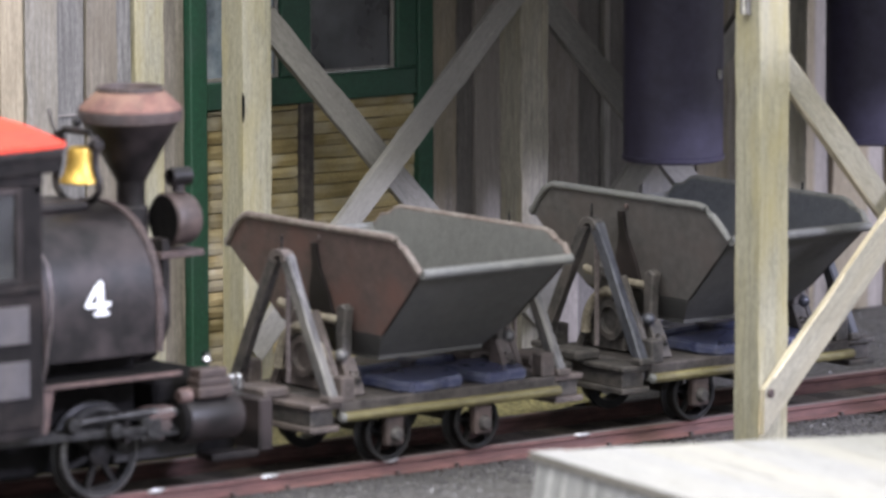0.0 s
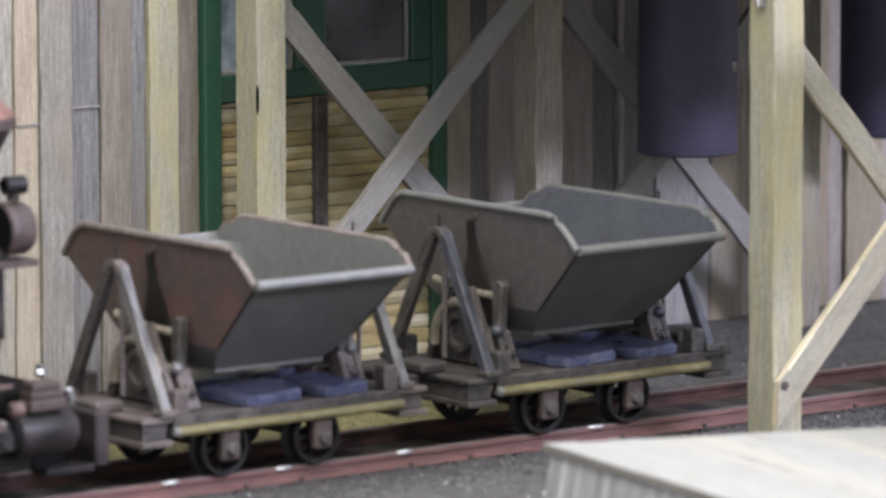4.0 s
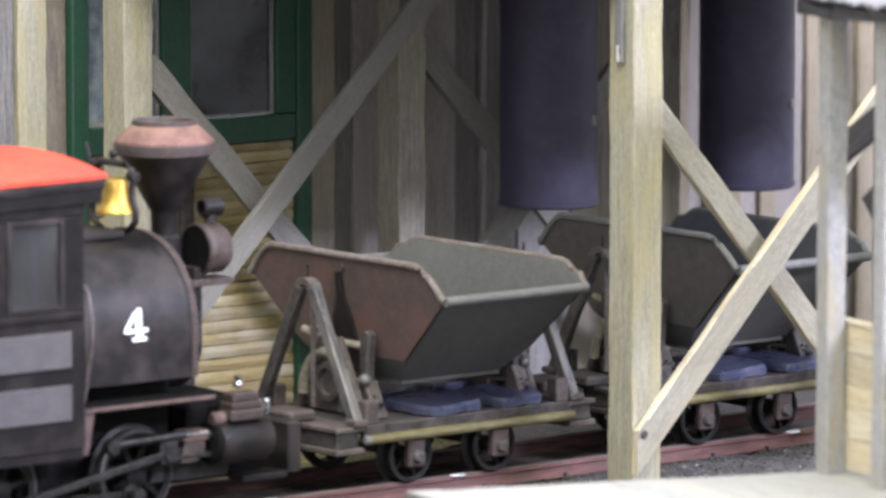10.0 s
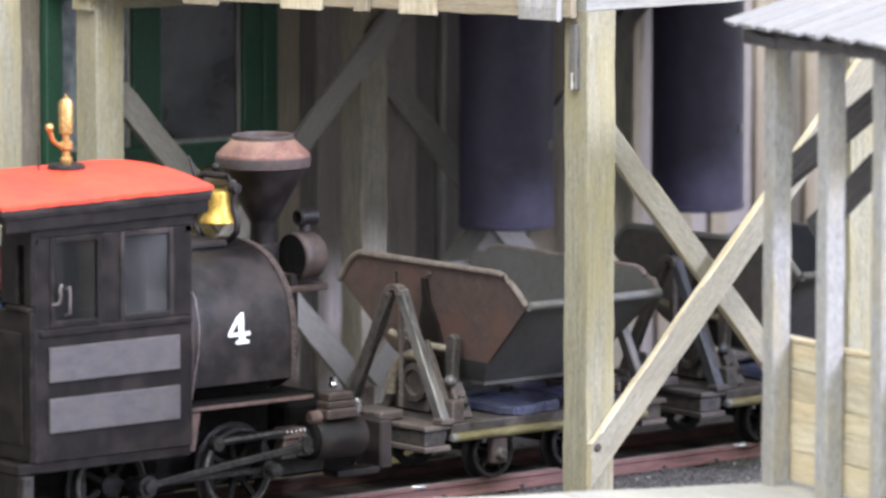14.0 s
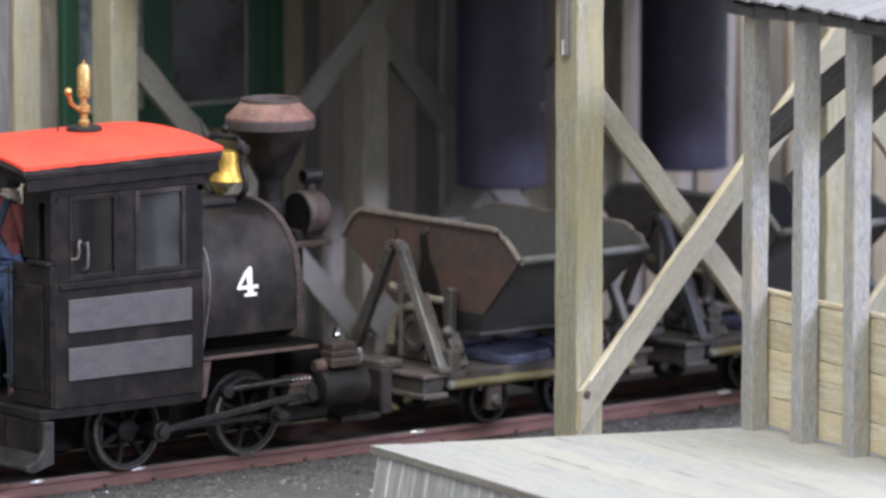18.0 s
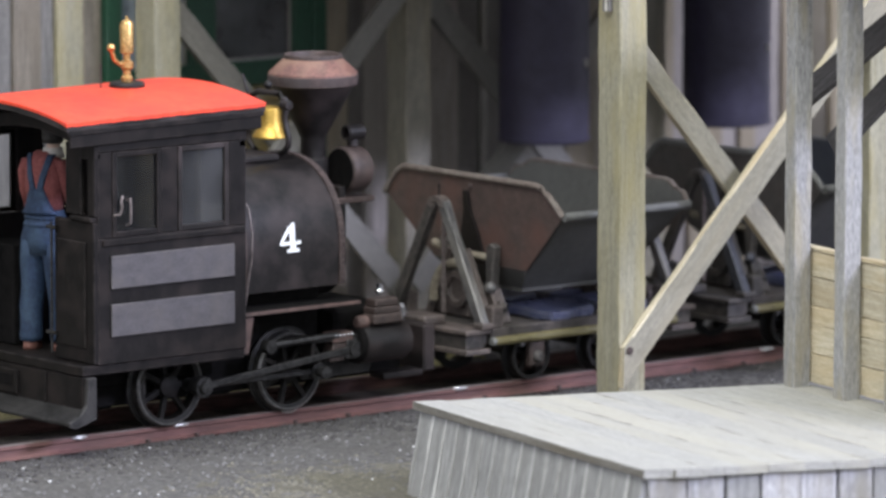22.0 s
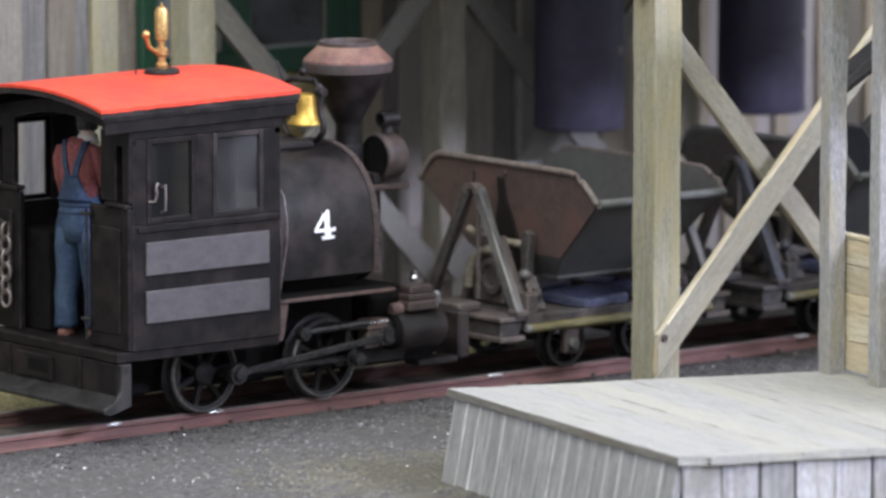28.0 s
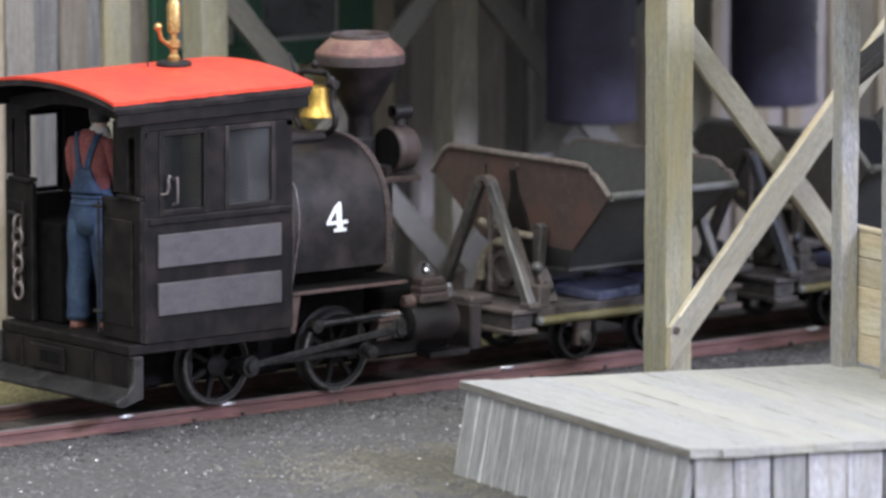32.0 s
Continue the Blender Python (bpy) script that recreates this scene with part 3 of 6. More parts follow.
def build_grit():
    """Loose cinders on the ground near the track, sandy spots, and olive scatter behind the track."""
    for name, mat, count, area, size, label, category in (
            ("grit", STONE, 4200, (-260, 420, -230, -36), (0.35, 1.1), "loose grey cinders scattered over the ground", "gravel"),
            ("black_cinders", SOOT, 9000, (-300, 470, -62, -27.5), (0.4, 1.3), "black cinders along the near rail, spread wider at right for roof shade", "gravel"),
            ("sand", SAND, 2600, (-150, 20, -225, -85), (0.3, 0.7), "tan sandy patch beside the platform", "sand"),
            ("white_specks", SPECK, 170, (-260, 300, -230, -30), (0.3, 0.75), "few white specks on the cinders", "gravel"),
            ("far_grit", STONE, 1500, (-120, 470, 36, 180), (0.4, 1.3), "loose dark cinders beside the shed wall", "gravel"),
            ("turf_scatter", TURF, 2600, (-330, 175, 30, 175), (0.8, 2.3), "dry olive ground scatter behind the track", "scatter")):
        rng = random.Random(len(name))
        verts, faces = [], []
        for _ in range(count):
            x, y = rng.uniform(area[0], area[1]), rng.uniform(area[2], area[3])
            if mat is SAND:
                x, y = rng.gauss(-74, 30), rng.gauss(-158, 26)
            # wider spread beyond x = 120 darkens the ground in place of roof shade
            if mat is SOOT:
                y = -27.5 - abs(rng.gauss(0, 17 if x < 120 else 34))
            r = rng.uniform(*size) * (1 if rng.random() > 0.05 else 1.7)
            n = len(verts)
            z = 1.1 * noise.noise((x / 31, y / 31, 0)) + 0.7 * noise.noise((x / 9, y / 9, 4))
            a = rng.uniform(0, 6.28)
            for k in range(4):
                verts.append(tuple(mm(x + r * math.cos(a + k * 1.57) * rng.uniform(0.7, 1.2), y + r * math.sin(a + k * 1.57) * rng.uniform(0.7, 1.2), z + r * rng.uniform(-0.2, 0.2))))
            verts.append(tuple(mm(x, y, z + r * rng.uniform(0.5, 0.9))))
            verts.append(tuple(mm(x, y, z - r)))
            for k in range(4):
                faces.append((n + k, n + (k + 1) % 4, n + 4))
                faces.append((n + (k + 1) % 4, n + k, n + 5))
        me = bpy.data.meshes.new(name)
        me.from_pydata(verts, [], faces)
        me.materials.append(mat)
        tagged(new(name, me), label, category, kind="stuff")


def build_turf():
    bm = bmesh.new()
    outline = []
    for i in range(60):
        a = 2 * math.pi * i / 60
        r = 1 + 0.10 * noise.noise((math.cos(a) * 2, math.sin(a) * 2, 3)) + 0.04 * noise.noise((math.cos(a) * 9, math.sin(a) * 9, 3))
        outline.append(bm.verts.new(mm(-80 + 262 * r * math.copysign(abs(math.cos(a)) ** 0.6, math.cos(a)), 100 + 70 * r * math.copysign(abs(math.sin(a)) ** 0.6, math.sin(a)), 1.6)))
    bm.faces.new(outline)
    t = part("turf_patch", bm, TURF, None)
    tagged(t, "patch of dry olive scatter between track and wall", "ground cover", kind="structure")


def build_sand():
    """A tan gritty patch that rises out of the cinders with a ragged edge."""
    bm = bmesh.new()
    grid = []
    for j in range(61):
        line = []
        for i in range(61):
            x, y = -150 + 2.6 * i, -260 + 2.9 * j
            g = 1.1 * noise.noise((x / 31, y / 31, 0)) + 0.7 * noise.noise((x / 9, y / 9, 4))
            r = math.hypot((x + 66) / 46, (y + 166) / 52)
            line.append(bm.verts.new(mm(x, y, g + 0.5 * (0.9 - r) + 0.55 * noise.noise((x / 12, y / 12, 2)) + 0.5 * noise.noise((x / 4, y / 4, 6)))))
        grid.append(line)
    for a, b in zip(grid, grid[1:]):
        for i in range(60):
            q = (a[i], a[i + 1], b[i + 1], b[i])
            if math.hypot((sum(v.co.x for v in q) / 4 / MM + 66) / 46, (sum(v.co.y for v in q) / 4 / MM + 166) / 52) < 1.9:
                bm.faces.new(q)
    bmesh.ops.delete(bm, geom=[v for v in bm.verts if not v.link_faces], context="VERTS")
    bmesh.ops.recalc_face_normals(bm, faces=bm.faces[:])
    for f in bm.faces:
        f.smooth = True
        if f.normal.z < 0:
            f.normal_flip()
    tagged(part("sandy_patch", bm, SANDY, None), "tan gritty patch of ground beside the platform", "ground cover", kind="structure")


RAIL_PROFILE = [(-2.6, 0), (2.6, 0), (2.6, 0.7), (0.6, 1.5), (0.55, 4.1), (1.5, 4.6), (1.5, 6.0), (1.1, 6.4), (-1.1, 6.4), (-1.5, 6.0), (-1.5, 4.6), (-0.55, 4.1), (-0.6, 1.5), (-2.6, 0.7)]


def build_track():
    track = thing("track", 100, 0, 0, "narrow gauge model track with rust-red rails on dark sleepers", "railway track", kind="structure")
    for y in (-24.0, 24.0):
        bm = bm_prism([(a + y, b) for a, b in RAIL_PROFILE], -480, 760, "x")
        for f in bm.faces:
            c = f.calc_center_median()
            if c.z > 5.9 * MM and abs(f.normal.x) < 0.5:
                f.material_index = 1
        # far rail's rust is darkened to hold the shade behind the train
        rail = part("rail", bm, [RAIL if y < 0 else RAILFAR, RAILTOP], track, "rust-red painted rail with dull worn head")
    for x in (-105, -55, 0, 90, 176, 262):
        bm = bmesh.new()
        bmesh.ops.create_icosphere(bm, subdivisions=2, radius=1 * MM, matrix=Matrix.Translation(mm(x, -25.2, 5.9)) @ Matrix.Diagonal((4.2, 1.3, 0.95, 1)))
        for v in bm.verts:
            v.co += Vector((noise.noise(v.co * 900), noise.noise(v.co * 700 + Vector((5, 0, 0))), noise.noise(v.co * 800))) * 0.0007
        part("solder_joint", smooth(bm, 80), SOLDER, track, "silvery solder blob on the rail")
    bm = bm_box(-5.5, 5.5, -27.5, 38, -2.2, 0.5, 0.4)
    first = part("sleeper", bm, TIE, track, m=pose(-0.44, 0, 0))
    for i in range(1, 50):
        part("sleeper", first.data, TIE, track, m=pose(-0.44 + 0.0245 * i + random.uniform(-0.0012, 0.0012), random.uniform(-0.001, 0.001), 0, 0, 0, random.uniform(-1.5, 1.5)))
    # black cinder bed, all but level with the sleepers
    bm = bmesh.new()
    rows = []
    for i in range(125):
        x = -480 + 10 * i
        rows.append([bm.verts.new(mm(x, y, 0.35 + 0.55 * noise.noise((x / 13, y / 9, 7)) - (0.5 if abs(y) > 40 else 0))) for y in (-27.2, -16, -8, 0, 8, 16, 27, 34, 46)])
    for p, q in zip(rows, rows[1:]):
        for k in range(8):
            bm.faces.new((p[k], q[k], q[k + 1], p[k + 1]))
    bmesh.ops.recalc_face_normals(bm, faces=bm.faces[:])
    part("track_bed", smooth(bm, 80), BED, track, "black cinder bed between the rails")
    # spikes on the near rail's foot
    spike = bm_box(-0.7, 0.7, -0.9, 0.9, 0, 1.7, 0.2)
    s0 = None
    for i in range(14, 38):
        for sx in ((-2.6,), (2.6,), ())[i % 3]:
            m = pose(-0.44 + 0.0245 * i + sx * MM + random.uniform(-0.004, 0.004), -0.0268, 0.0002, 0, 0, random.uniform(-20, 20))
            s0 = part("rail_spike", spike if s0 is None else s0.data, RUSTY, track, m=m)


# ---- the shed's back wall ----
WALL = 187


def build_wall():
    wall = thing("wall_north", 0, WALL + 8, 0, "weathered vertical board wall of a model shed", "wall", kind="structure")
    part("backing", bm_box(-420, 62, WALL + 3, WALL + 12, 0, 330, 0), WOOD_DARK, wall)
    part("backing", bm_box(184, 640, WALL + 3, WALL + 12, 0, 330, 0), WOOD_DARK, wall)
    part("backing", bm_box(62, 184, WALL + 3, WALL + 12, 197, 330, 0), WOOD_DARK, wall)
    # boards left of the door: (from, to, proud by, material)
    boards = [(-25.5, -14.5, 2.4, WOOD_TAN), (-14.5, 0.5, 4.0, WOOD_ASH), (0.5, 14.8, 1.2, WOOD_SLATE), (14.8, 29.7, 2.6, WOOD_UMBER), (29.7, 37.0, 1.6, WOOD_SLATE), (37.0, 51.0, 4.4, WOOD_FRESH), (51.0, 62.0, 2.6, WOOD_UMBER)]
    x = -25.5
    k = 0
    while x > -410:
        w = 11 + 4 * random.random()
        boards.append((x - w, x, (1.2, 3.6)[k % 2], WOOD_ASH if k % 5 else WOOD_BACK))
        x -= w
        k += 1
    # boards right of the door
    boards += [(184.6, 197.5, 4.5, WOOD_WALL), (197.5, 209, 0.8, WOOD_DARK), (209, 244, 2.2, WOOD_BROWN), (244, 263, 3.4, WOOD_BROWN), (263, 277, 0.8, WOOD_DARK),
               (277, 280, 3.6, WOOD_GREY), (280, 298, 1.2, WOOD_DARK), (298, 327, 3.0, WOOD_GREY), (327, 345, 3.6, WOOD_WALL), (345, 353, 1.0, WOOD_BROWN), (353, 359, 3.6, WOOD_GREY),
               (359, 366.5, 0.8, WOOD_DARK), (366.5, 371, 3.6, WOOD_GREY), (371, 396, 1.2, WOOD_TAN), (396, 404, 0.8, WOOD_BROWN), (404, 425, 3.6, WOOD_TAN), (425, 436, 1.2, WOOD_BROWN)]
    x = 436
    k = 0
    while x < 630:
        w = 15 + 5 * random.random() if k % 2 else 9 + 3 * random.random()
        boards.append((x, x + w, 0.8 if k % 2 else 3.6, WOOD_BROWN if k % 2 else WOOD_TAN))
        x += w
        k += 1
    for a, b, proud, mat in boards:
        timber("board", ((a + b) / 2, WALL + 3.2 - proud / 2 - 0.4, 0.4), ((a + b) / 2, WALL + 3.2 - proud / 2 - 0.4, 329), round(b - a - 0.25, 1), proud + 0.9, mat, wall)
    # short cross saw cuts where board ends butt
    for x0, x1, z, proud in ((-25, -15, 108, 2.4), (1, 14.5, 113, 1.2), (-52, -40, 57, 3.6), (405, 424, 129, 3.6)):
        part("board_joint", bm_box(x0, x1, WALL + 2.2 - proud - 0.75, WALL + 2.4 - proud, z, z + 0.8, 0), WOOD_DARK, wall)
    return wall


def build_door():
    door = thing("door_1", 123, WALL + 4, 0, "green framed double door with dusty panes above stacked tan slats", "door", kind="structure")
    y0, y1 = WALL - 4, WALL + 4
    part("door_post", bm_box(62.4, 70.6, y0, y1, 0, 197, 0.5), GREEN, door)
    part("door_post", bm_box(176.5, 184.2, y0, y1, 0, 197, 0.5), GREEN, door)
    part("mid_rail", bm_box(70.8, 176.3, y0 + 0.6, y1, 110.8, 121.5, 0.5), GREEN, door)
    part("top_rail", bm_box(70.8, 176.3, y0 + 0.6, y1, 188, 197, 0.5), GREEN, door)
    part("mullion", bm_box(107.8, 122.6, y0 + 0.8, y1, 121.7, 187.8, 0.5), GREEN, door)
    part("mullion", bm_box(166.3, 176.3, y0 + 0.8, y1, 121.7, 187.8, 0.5), GREEN, door)
    for a, b in ((71, 107.6), (122.8, 166.1)):
        w = part("window_pane", bm_box(a, b, WALL + 0.5, WALL + 1.5, 121.9, 187.6, 0), DOORGLASS if a > 100 else HAZEGLASS, door, "dusty dark door pane, bluish reflection painted on the left one")
        for x in (a, b - 1.3):
            part("glazing_bead", bm_box(x, x + 1.3, WALL - 1.2, WALL + 0.4, 121.9, 187.6, 0.2), WOOD_GREY, w)
        part("glazing_bead", bm_box(a + 1.4, b - 1.4, WALL - 1.2, WALL + 0.4, 121.9, 123.2, 0.2), WOOD_GREY, w)
    part("centre_post", bm_box(117.4, 123.6, y0 + 0.4, y1, 0.6, 110.6, 0.5), SILL, door, "black centre post")
    part("slat_backing", bm_box(70.8, 176.3, WALL + 3, WALL + 4.5, 0.2, 110.6, 0), WOOD_DARK, door)
    rng = random.Random(4)
    for a, b in ((70.8, 117.2), (123.8, 176.3)):
        z = 0.6
        while z < 110:
            h = min(rng.uniform(4.6, 6.2), 110.3 - z)
            if h < 2:
                break
            bm = bmesh.new()
            n = 9
            lo0, hi0 = rng.uniform(0, 9), rng.uniform(0, 9)
            rows = []
            for i in range(n + 1):
                x = a + (b - a) * i / n
                lo = z + 0.15 + 0.55 * max(0, noise.noise((x / 11, lo0, 0)))
                hi = z + h - 0.15 - 0.6 * max(0, noise.noise((x / 13, hi0, 0)))
                f = WALL - 0.9 + 0.5 * noise.noise((x / 15, hi0, 2)) - rng.uniform(0, 0.3)
                rows.append([bm.verts.new(mm(x, WALL + 3, lo)), bm.verts.new(mm(x, f + 0.5, lo)), bm.verts.new(mm(x, f, (lo + hi) / 2)), bm.verts.new(mm(x, f + 0.4, hi)), bm.verts.new(mm(x, WALL + 3, hi))])
            for p, q in zip(rows, rows[1:]):
                for k in range(4):
                    bm.faces.new((p[k], q[k], q[k + 1], p[k + 1]))
            bm.faces.new(rows[0])
            bm.faces.new(rows[-1][::-1])
            bmesh.ops.recalc_face_normals(bm, faces=bm.faces[:])
            part("slat", bm, SLAT, door)
            z += h


# ---- the timber tipple over the track ----
S = 14.0
ROOF_END = 418


def build_tipple():
    t = thing("tipple", 160, 30, 0, "open timber loading shed frame of sawn posts with cross braces", "timber frame")
    back, front = 156, -82
    top = 190
    for x in (69.7, 209.5, 349.5, 489.5):
        timber("post", (x, back, 0), (x, back, top), S, S, WOOD_FRESH if x < 100 else WOOD_BACK, t)
    bm = bmesh.new()
    bmesh.ops.create_icosphere(bm, subdivisions=2, radius=1.3 * MM, matrix=Matrix.Translation(mm(63.1, 149.3, 116)) @ Matrix.Diagonal((0.55, 0.55, 5.4, 1)))
    part("knot_hole", smooth(bm, 80), INSIDE, t, "dark split knot in the post")
    for x in (129.2, 269.2, 409.2, 549.2):
        timber("post", (x, front, 0), (x, front, top + 6), S, S, WOOD_FRESH, t)
    # cross braces of the back row, on the posts' front faces
    for x in (64, 204):
        timber("brace", (x + 13, back - 1, 150), (x + 143, back - 1, 14), 11, 3.4, WOOD_BRACE, t)
        timber("brace", (x - 2, back - 12.8, 20), (x + 152.6, back - 12.8, 176), 10, 3.4, WOOD_BRACE, t)
    # cross braces of the front row
    for x in (123, 263, 403):
        # cream side faces paint in the lit edge of each brace
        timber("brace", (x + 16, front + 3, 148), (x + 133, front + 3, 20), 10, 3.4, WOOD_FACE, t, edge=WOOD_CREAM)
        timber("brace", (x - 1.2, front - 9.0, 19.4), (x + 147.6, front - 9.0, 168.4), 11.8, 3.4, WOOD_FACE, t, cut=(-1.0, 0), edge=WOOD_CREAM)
        bm = bm_lathe([(1.7, 0), (1.7, -0.5), (1.2, -0.9)], 12, "y", (x + 1.6, front - 10.7, 26.5))
        part("bolt", bm, RUSTY, t, "rusty bolt head")
    # wall plates and roof
    timber("header", (60, back, top), (ROOF_END, back, top), 12, 12, WOOD_FRESH, t, face=(0, 0, 1))
    timber("header", (122, front, top + 12), (ROOF_END, front, top + 12), 12, 12, WOOD_DECK, t, face=(0, 0, 1))
    # eave board on the open gable with the pale ends of the roof battens
    e0, e1 = Vector((64, 152, 197.2)), Vector((119, -84, 200.6))
    side = Vector((-0.974, -0.227, 0))
    timber("eave_board", e0, e1, 14, 4, WOOD_TAN, t, face=side, rough=0.8)
    along = (e1 - e0).normalized()
    for f, w, mat in ((0.015, 17, WOOD_CREAM), (0.245, 17, WOOD_TAN), (0.46, 20, WOOD_CREAM), (0.585, 7, WOOD_TAN), (0.70, 17, WOOD_CREAM), (0.945, 19, WOOD_LILAC)):
        c = e0.lerp(e1, f) + side * 3.7
        part_top = c + Vector((0, 0, 8))
        timber("eave_block", c + Vector((0, 0, -7.7 - random.uniform(0, 0.7))), part_top, w, 3, mat, t, face=side, rough=0.8)
    timber("cleat", (121.0, -82, 166), (121.0, -82, 191), 4.2, 2.4, WOOD_SLATE, t, face=(-1, 0, 0))
    timber("chip", (119.2, -83, 166), (119.2, -83, 172), 1.0, 0.6, WOOD_DECK, t, face=(-1, 0, 0))
    k = 0
    y = front - 12
    while y < WALL + 12:
        f = (y - front) / (back - front)
        x0 = 121 - 57 * f - 4
        z = top + 19.5 - 8 * f
        timber("roof_board", (x0 - random.uniform(0, 3), y + 7.5, z), (ROOF_END - random.uniform(0, 3), y + 7.5, z), 14.6, 3, WOOD_TAN, t, face=(0, 0, -1))
        if k % 3 == 0:
            timber("roof_batten", (x0 - random.uniform(2, 5), y, z + 3.2), (ROOF_END + 2, y, z + 3.2), 7, 3.2, WOOD_DECK, t, face=(0, 0, -1))
        y += 15
        k += 1
    return t


def build_bin(cx, cy, r, z0, z1, label):
    """A round loading bin that hangs under the tipple roof."""
    b = thing("loading_bin", cx, cy, z0, label, "bin", "bins under the roof")
    part("drum", bm_lathe([(r - 1.2, z0 + 1.5), (r - 0.6, z0), (r, z0 + 0.4), (r, z1)], 44, "z", (cx, cy, 0)), BIN, b, "violet-black steel drum")
    part("drum_band", bm_lathe([(r + 0.1, z0 + 0.6), (r + 0.5, z0 + 0.8), (r + 0.5, z0 + 2.4), (r + 0.1, z0 + 2.6)], 44, "z", (cx, cy, 0), False), BIN, b)
    part("latch", bm_box(cx + r * 0.35, cx + r * 0.35 + 2.4, cy - r * 0.97, cy - r * 0.97 + 2.4, z0 + 34, z0 + 38, 0.4), LEG, b, "small worn latch")
    return b


# ---- the loading platform and its porch ----
DECK = 35


def deck_point(u, v):
    """u along the back edge, v towards the front, in mm from the deck's near-track corner."""
    return (-56.5 + 0.925 * u - 0.185 * v, -182.8 - 0.38 * u - 0.983 * v)


def build_platform():
    p = thing("platform", -20, -300, 0, "low timber loading platform with bleached plank deck", "platform")
    width, depth = 330, 166
    u = -3.0
    while u < width:
        w = 11 + 3 * random.random()
        a, b = deck_point(u + w / 2, -3 - random.uniform(0, 1.5)), deck_point(u + w / 2, depth + 3 + random.uniform(0, 1.5))
        timber("deck_plank", (*a, DECK - 1.5 + random.uniform(-0.06, 0.06)), (*b, DECK - 1.5), round(w + 0.05, 2), 3, WOOD_DECK, p, face=(0, 0, -1), cut=(0.207, 0.207), rough=0.4, bevel=0.12, edge=WOOD_ASH)
        u += w
    # left side: boards with pale battens
    n = 17
    for i in range(n):
        v0, v1 = depth * i / n, depth * (i + 1) / n
        a = deck_point(0, (v0 + v1) / 2)
        face = (-0.983, 0.185, 0)
        timber("side_board", (a[0] - 7, a[1], 0), (a[0], a[1], DECK - 3.2), round(v1 - v0 - 0.3, 1), 3, WOOD_SIDE, p, face=face)
        c = deck_point(-1.8, v0 + 0.4)
        timber("side_batten", (c[0] - 7, c[1], 0), (c[0], c[1], DECK - 3.2), (1.3, 0.8, 1.0)[i % 3], 0.8, WOOD_EDGE, p, face=face)
    n = 23
    for i in range(n):
        u0, u1 = width * i / n, width * (i + 1) / n
        a = deck_point((u0 + u1) / 2, depth)
        timber("front_board", (a[0], a[1], 0), (a[0], a[1], DECK - 3.2), round(u1 - u0 - 1.0 * (i % 3), 1), 3 + (i % 2), WOOD_LILAC if i % 4 != 2 else WOOD_SIDE, p, face=(-0.38, -0.925, 0))
    part("core", bm_prism([deck_point(4, 4), deck_point(width - 2, 4), deck_point(width - 2, depth - 4), deck_point(4, depth - 4)], 0, DECK - 3.4, "z"), WOOD_DARK, p)


def build_porch():
    p = thing("porch", 80, -280, DECK, "porch of slim grey posts with a plank roof on the platform", "porch")
    for i in range(4):
        u, v = 149, 2 + 36 * i
        a = deck_point(u, v)
        timber("porch_post", (a[0], a[1], DECK), (a[0], a[1], 198), 7.4, 7.4, WOOD_POST, p, face=(-0.983, 0.185, 0))
    a, b = deck_point(149, -9), deck_point(149, 150)
    timber("porch_plate", (*a, 201.5), (*b, 201.5), 7, 8, WOOD_TAR, p, face=(0, 0, -1))
    # low wall of pale boards behind the posts
    z0 = DECK + 1.4
    for h, splits in ((11.6, (-3, 58, 150)), (11.0, (-3, 27, 96, 150)), (7.6, (-3, 64, 150)), (11.2, (-3, 40, 110, 150)), (9.8, (-3, 30, 78, 150))):
        for v0, v1 in zip(splits, splits[1:]):
            a, b = deck_point(155.5, v0 + 0.15), deck_point(155.5, v1 - 0.15)
            timber("wall_board", (*a, z0 + h / 2), (*b, z0 + h / 2), h - 0.12, 3.2 + 0.1 * (len(p.children) % 3), WOOD_CREAM, p, face=(-0.983, 0.185, 0), rough=0.9)
        z0 += h
    a, b = deck_point(155.5, -5), deck_point(155.5, 150)
    timber("cap_board", (*a, DECK + 53.6), (*b, DECK + 53.6), 3.8, 1.6, WOOD_CREAM, p, face=(0, 0, -1))
    # roof planks rise away from the eave: broad smooth boards with open joints and ragged ends
    v = -16.0
    k = 0
    while v < 150:
        w = (10.5, 13.0, 11.4, 9.2)[k % 4]
        cut = random.uniform(-0.9, 0.9)
        a, b = deck_point(136.5 + cut, v + w / 2), deck_point(330, v + w / 2)
        timber("roof_plank", (*a, 203.5 + cut * 0.3), (*b, 262), round(w, 1), 1.3, WOOD_ROOF, p, face=(0.29, -0.1, -0.95), rough=0.5, bevel=0.12)
        v += w + (0.1, 0.35)[k % 2]
        k += 1
    # ragged dark purlin under the eave
    for k in range(7):
        a, b = deck_point(143.5, -10 + 23 * k), deck_point(143.5, -10 + 23 * k + 22.9)
        z = 199.6 - random.uniform(0, 1.6)
        timber("purlin", (*a, z), (*b, z - random.uniform(-0.8, 0.8)), 4.6, 5, WOOD_TAR, p, face=(-0.983, 0.185, 0), rough=1.8)
    # dark stringers behind the posts
    for p0, p1 in (((112, -205, 139.5), (112, -310, 207.5)), ((112, -228, 125), (112, -310, 191))):
        timber("stringer", p0, p1, 9.5, 4, WOOD_TAR, p, face=(-1, 0, 0))


build_ground()
build_turf()
build_sand()
build_track()
build_wall()
build_door()
build_tipple()
build_bin(260, 122, 20.3, 83, 188, "round violet-black loading bin above the wagons")
build_bin(368, 120, 20.2, 83, 188, "round violet-black loading bin at the far bay")
build_platform()
build_porch()


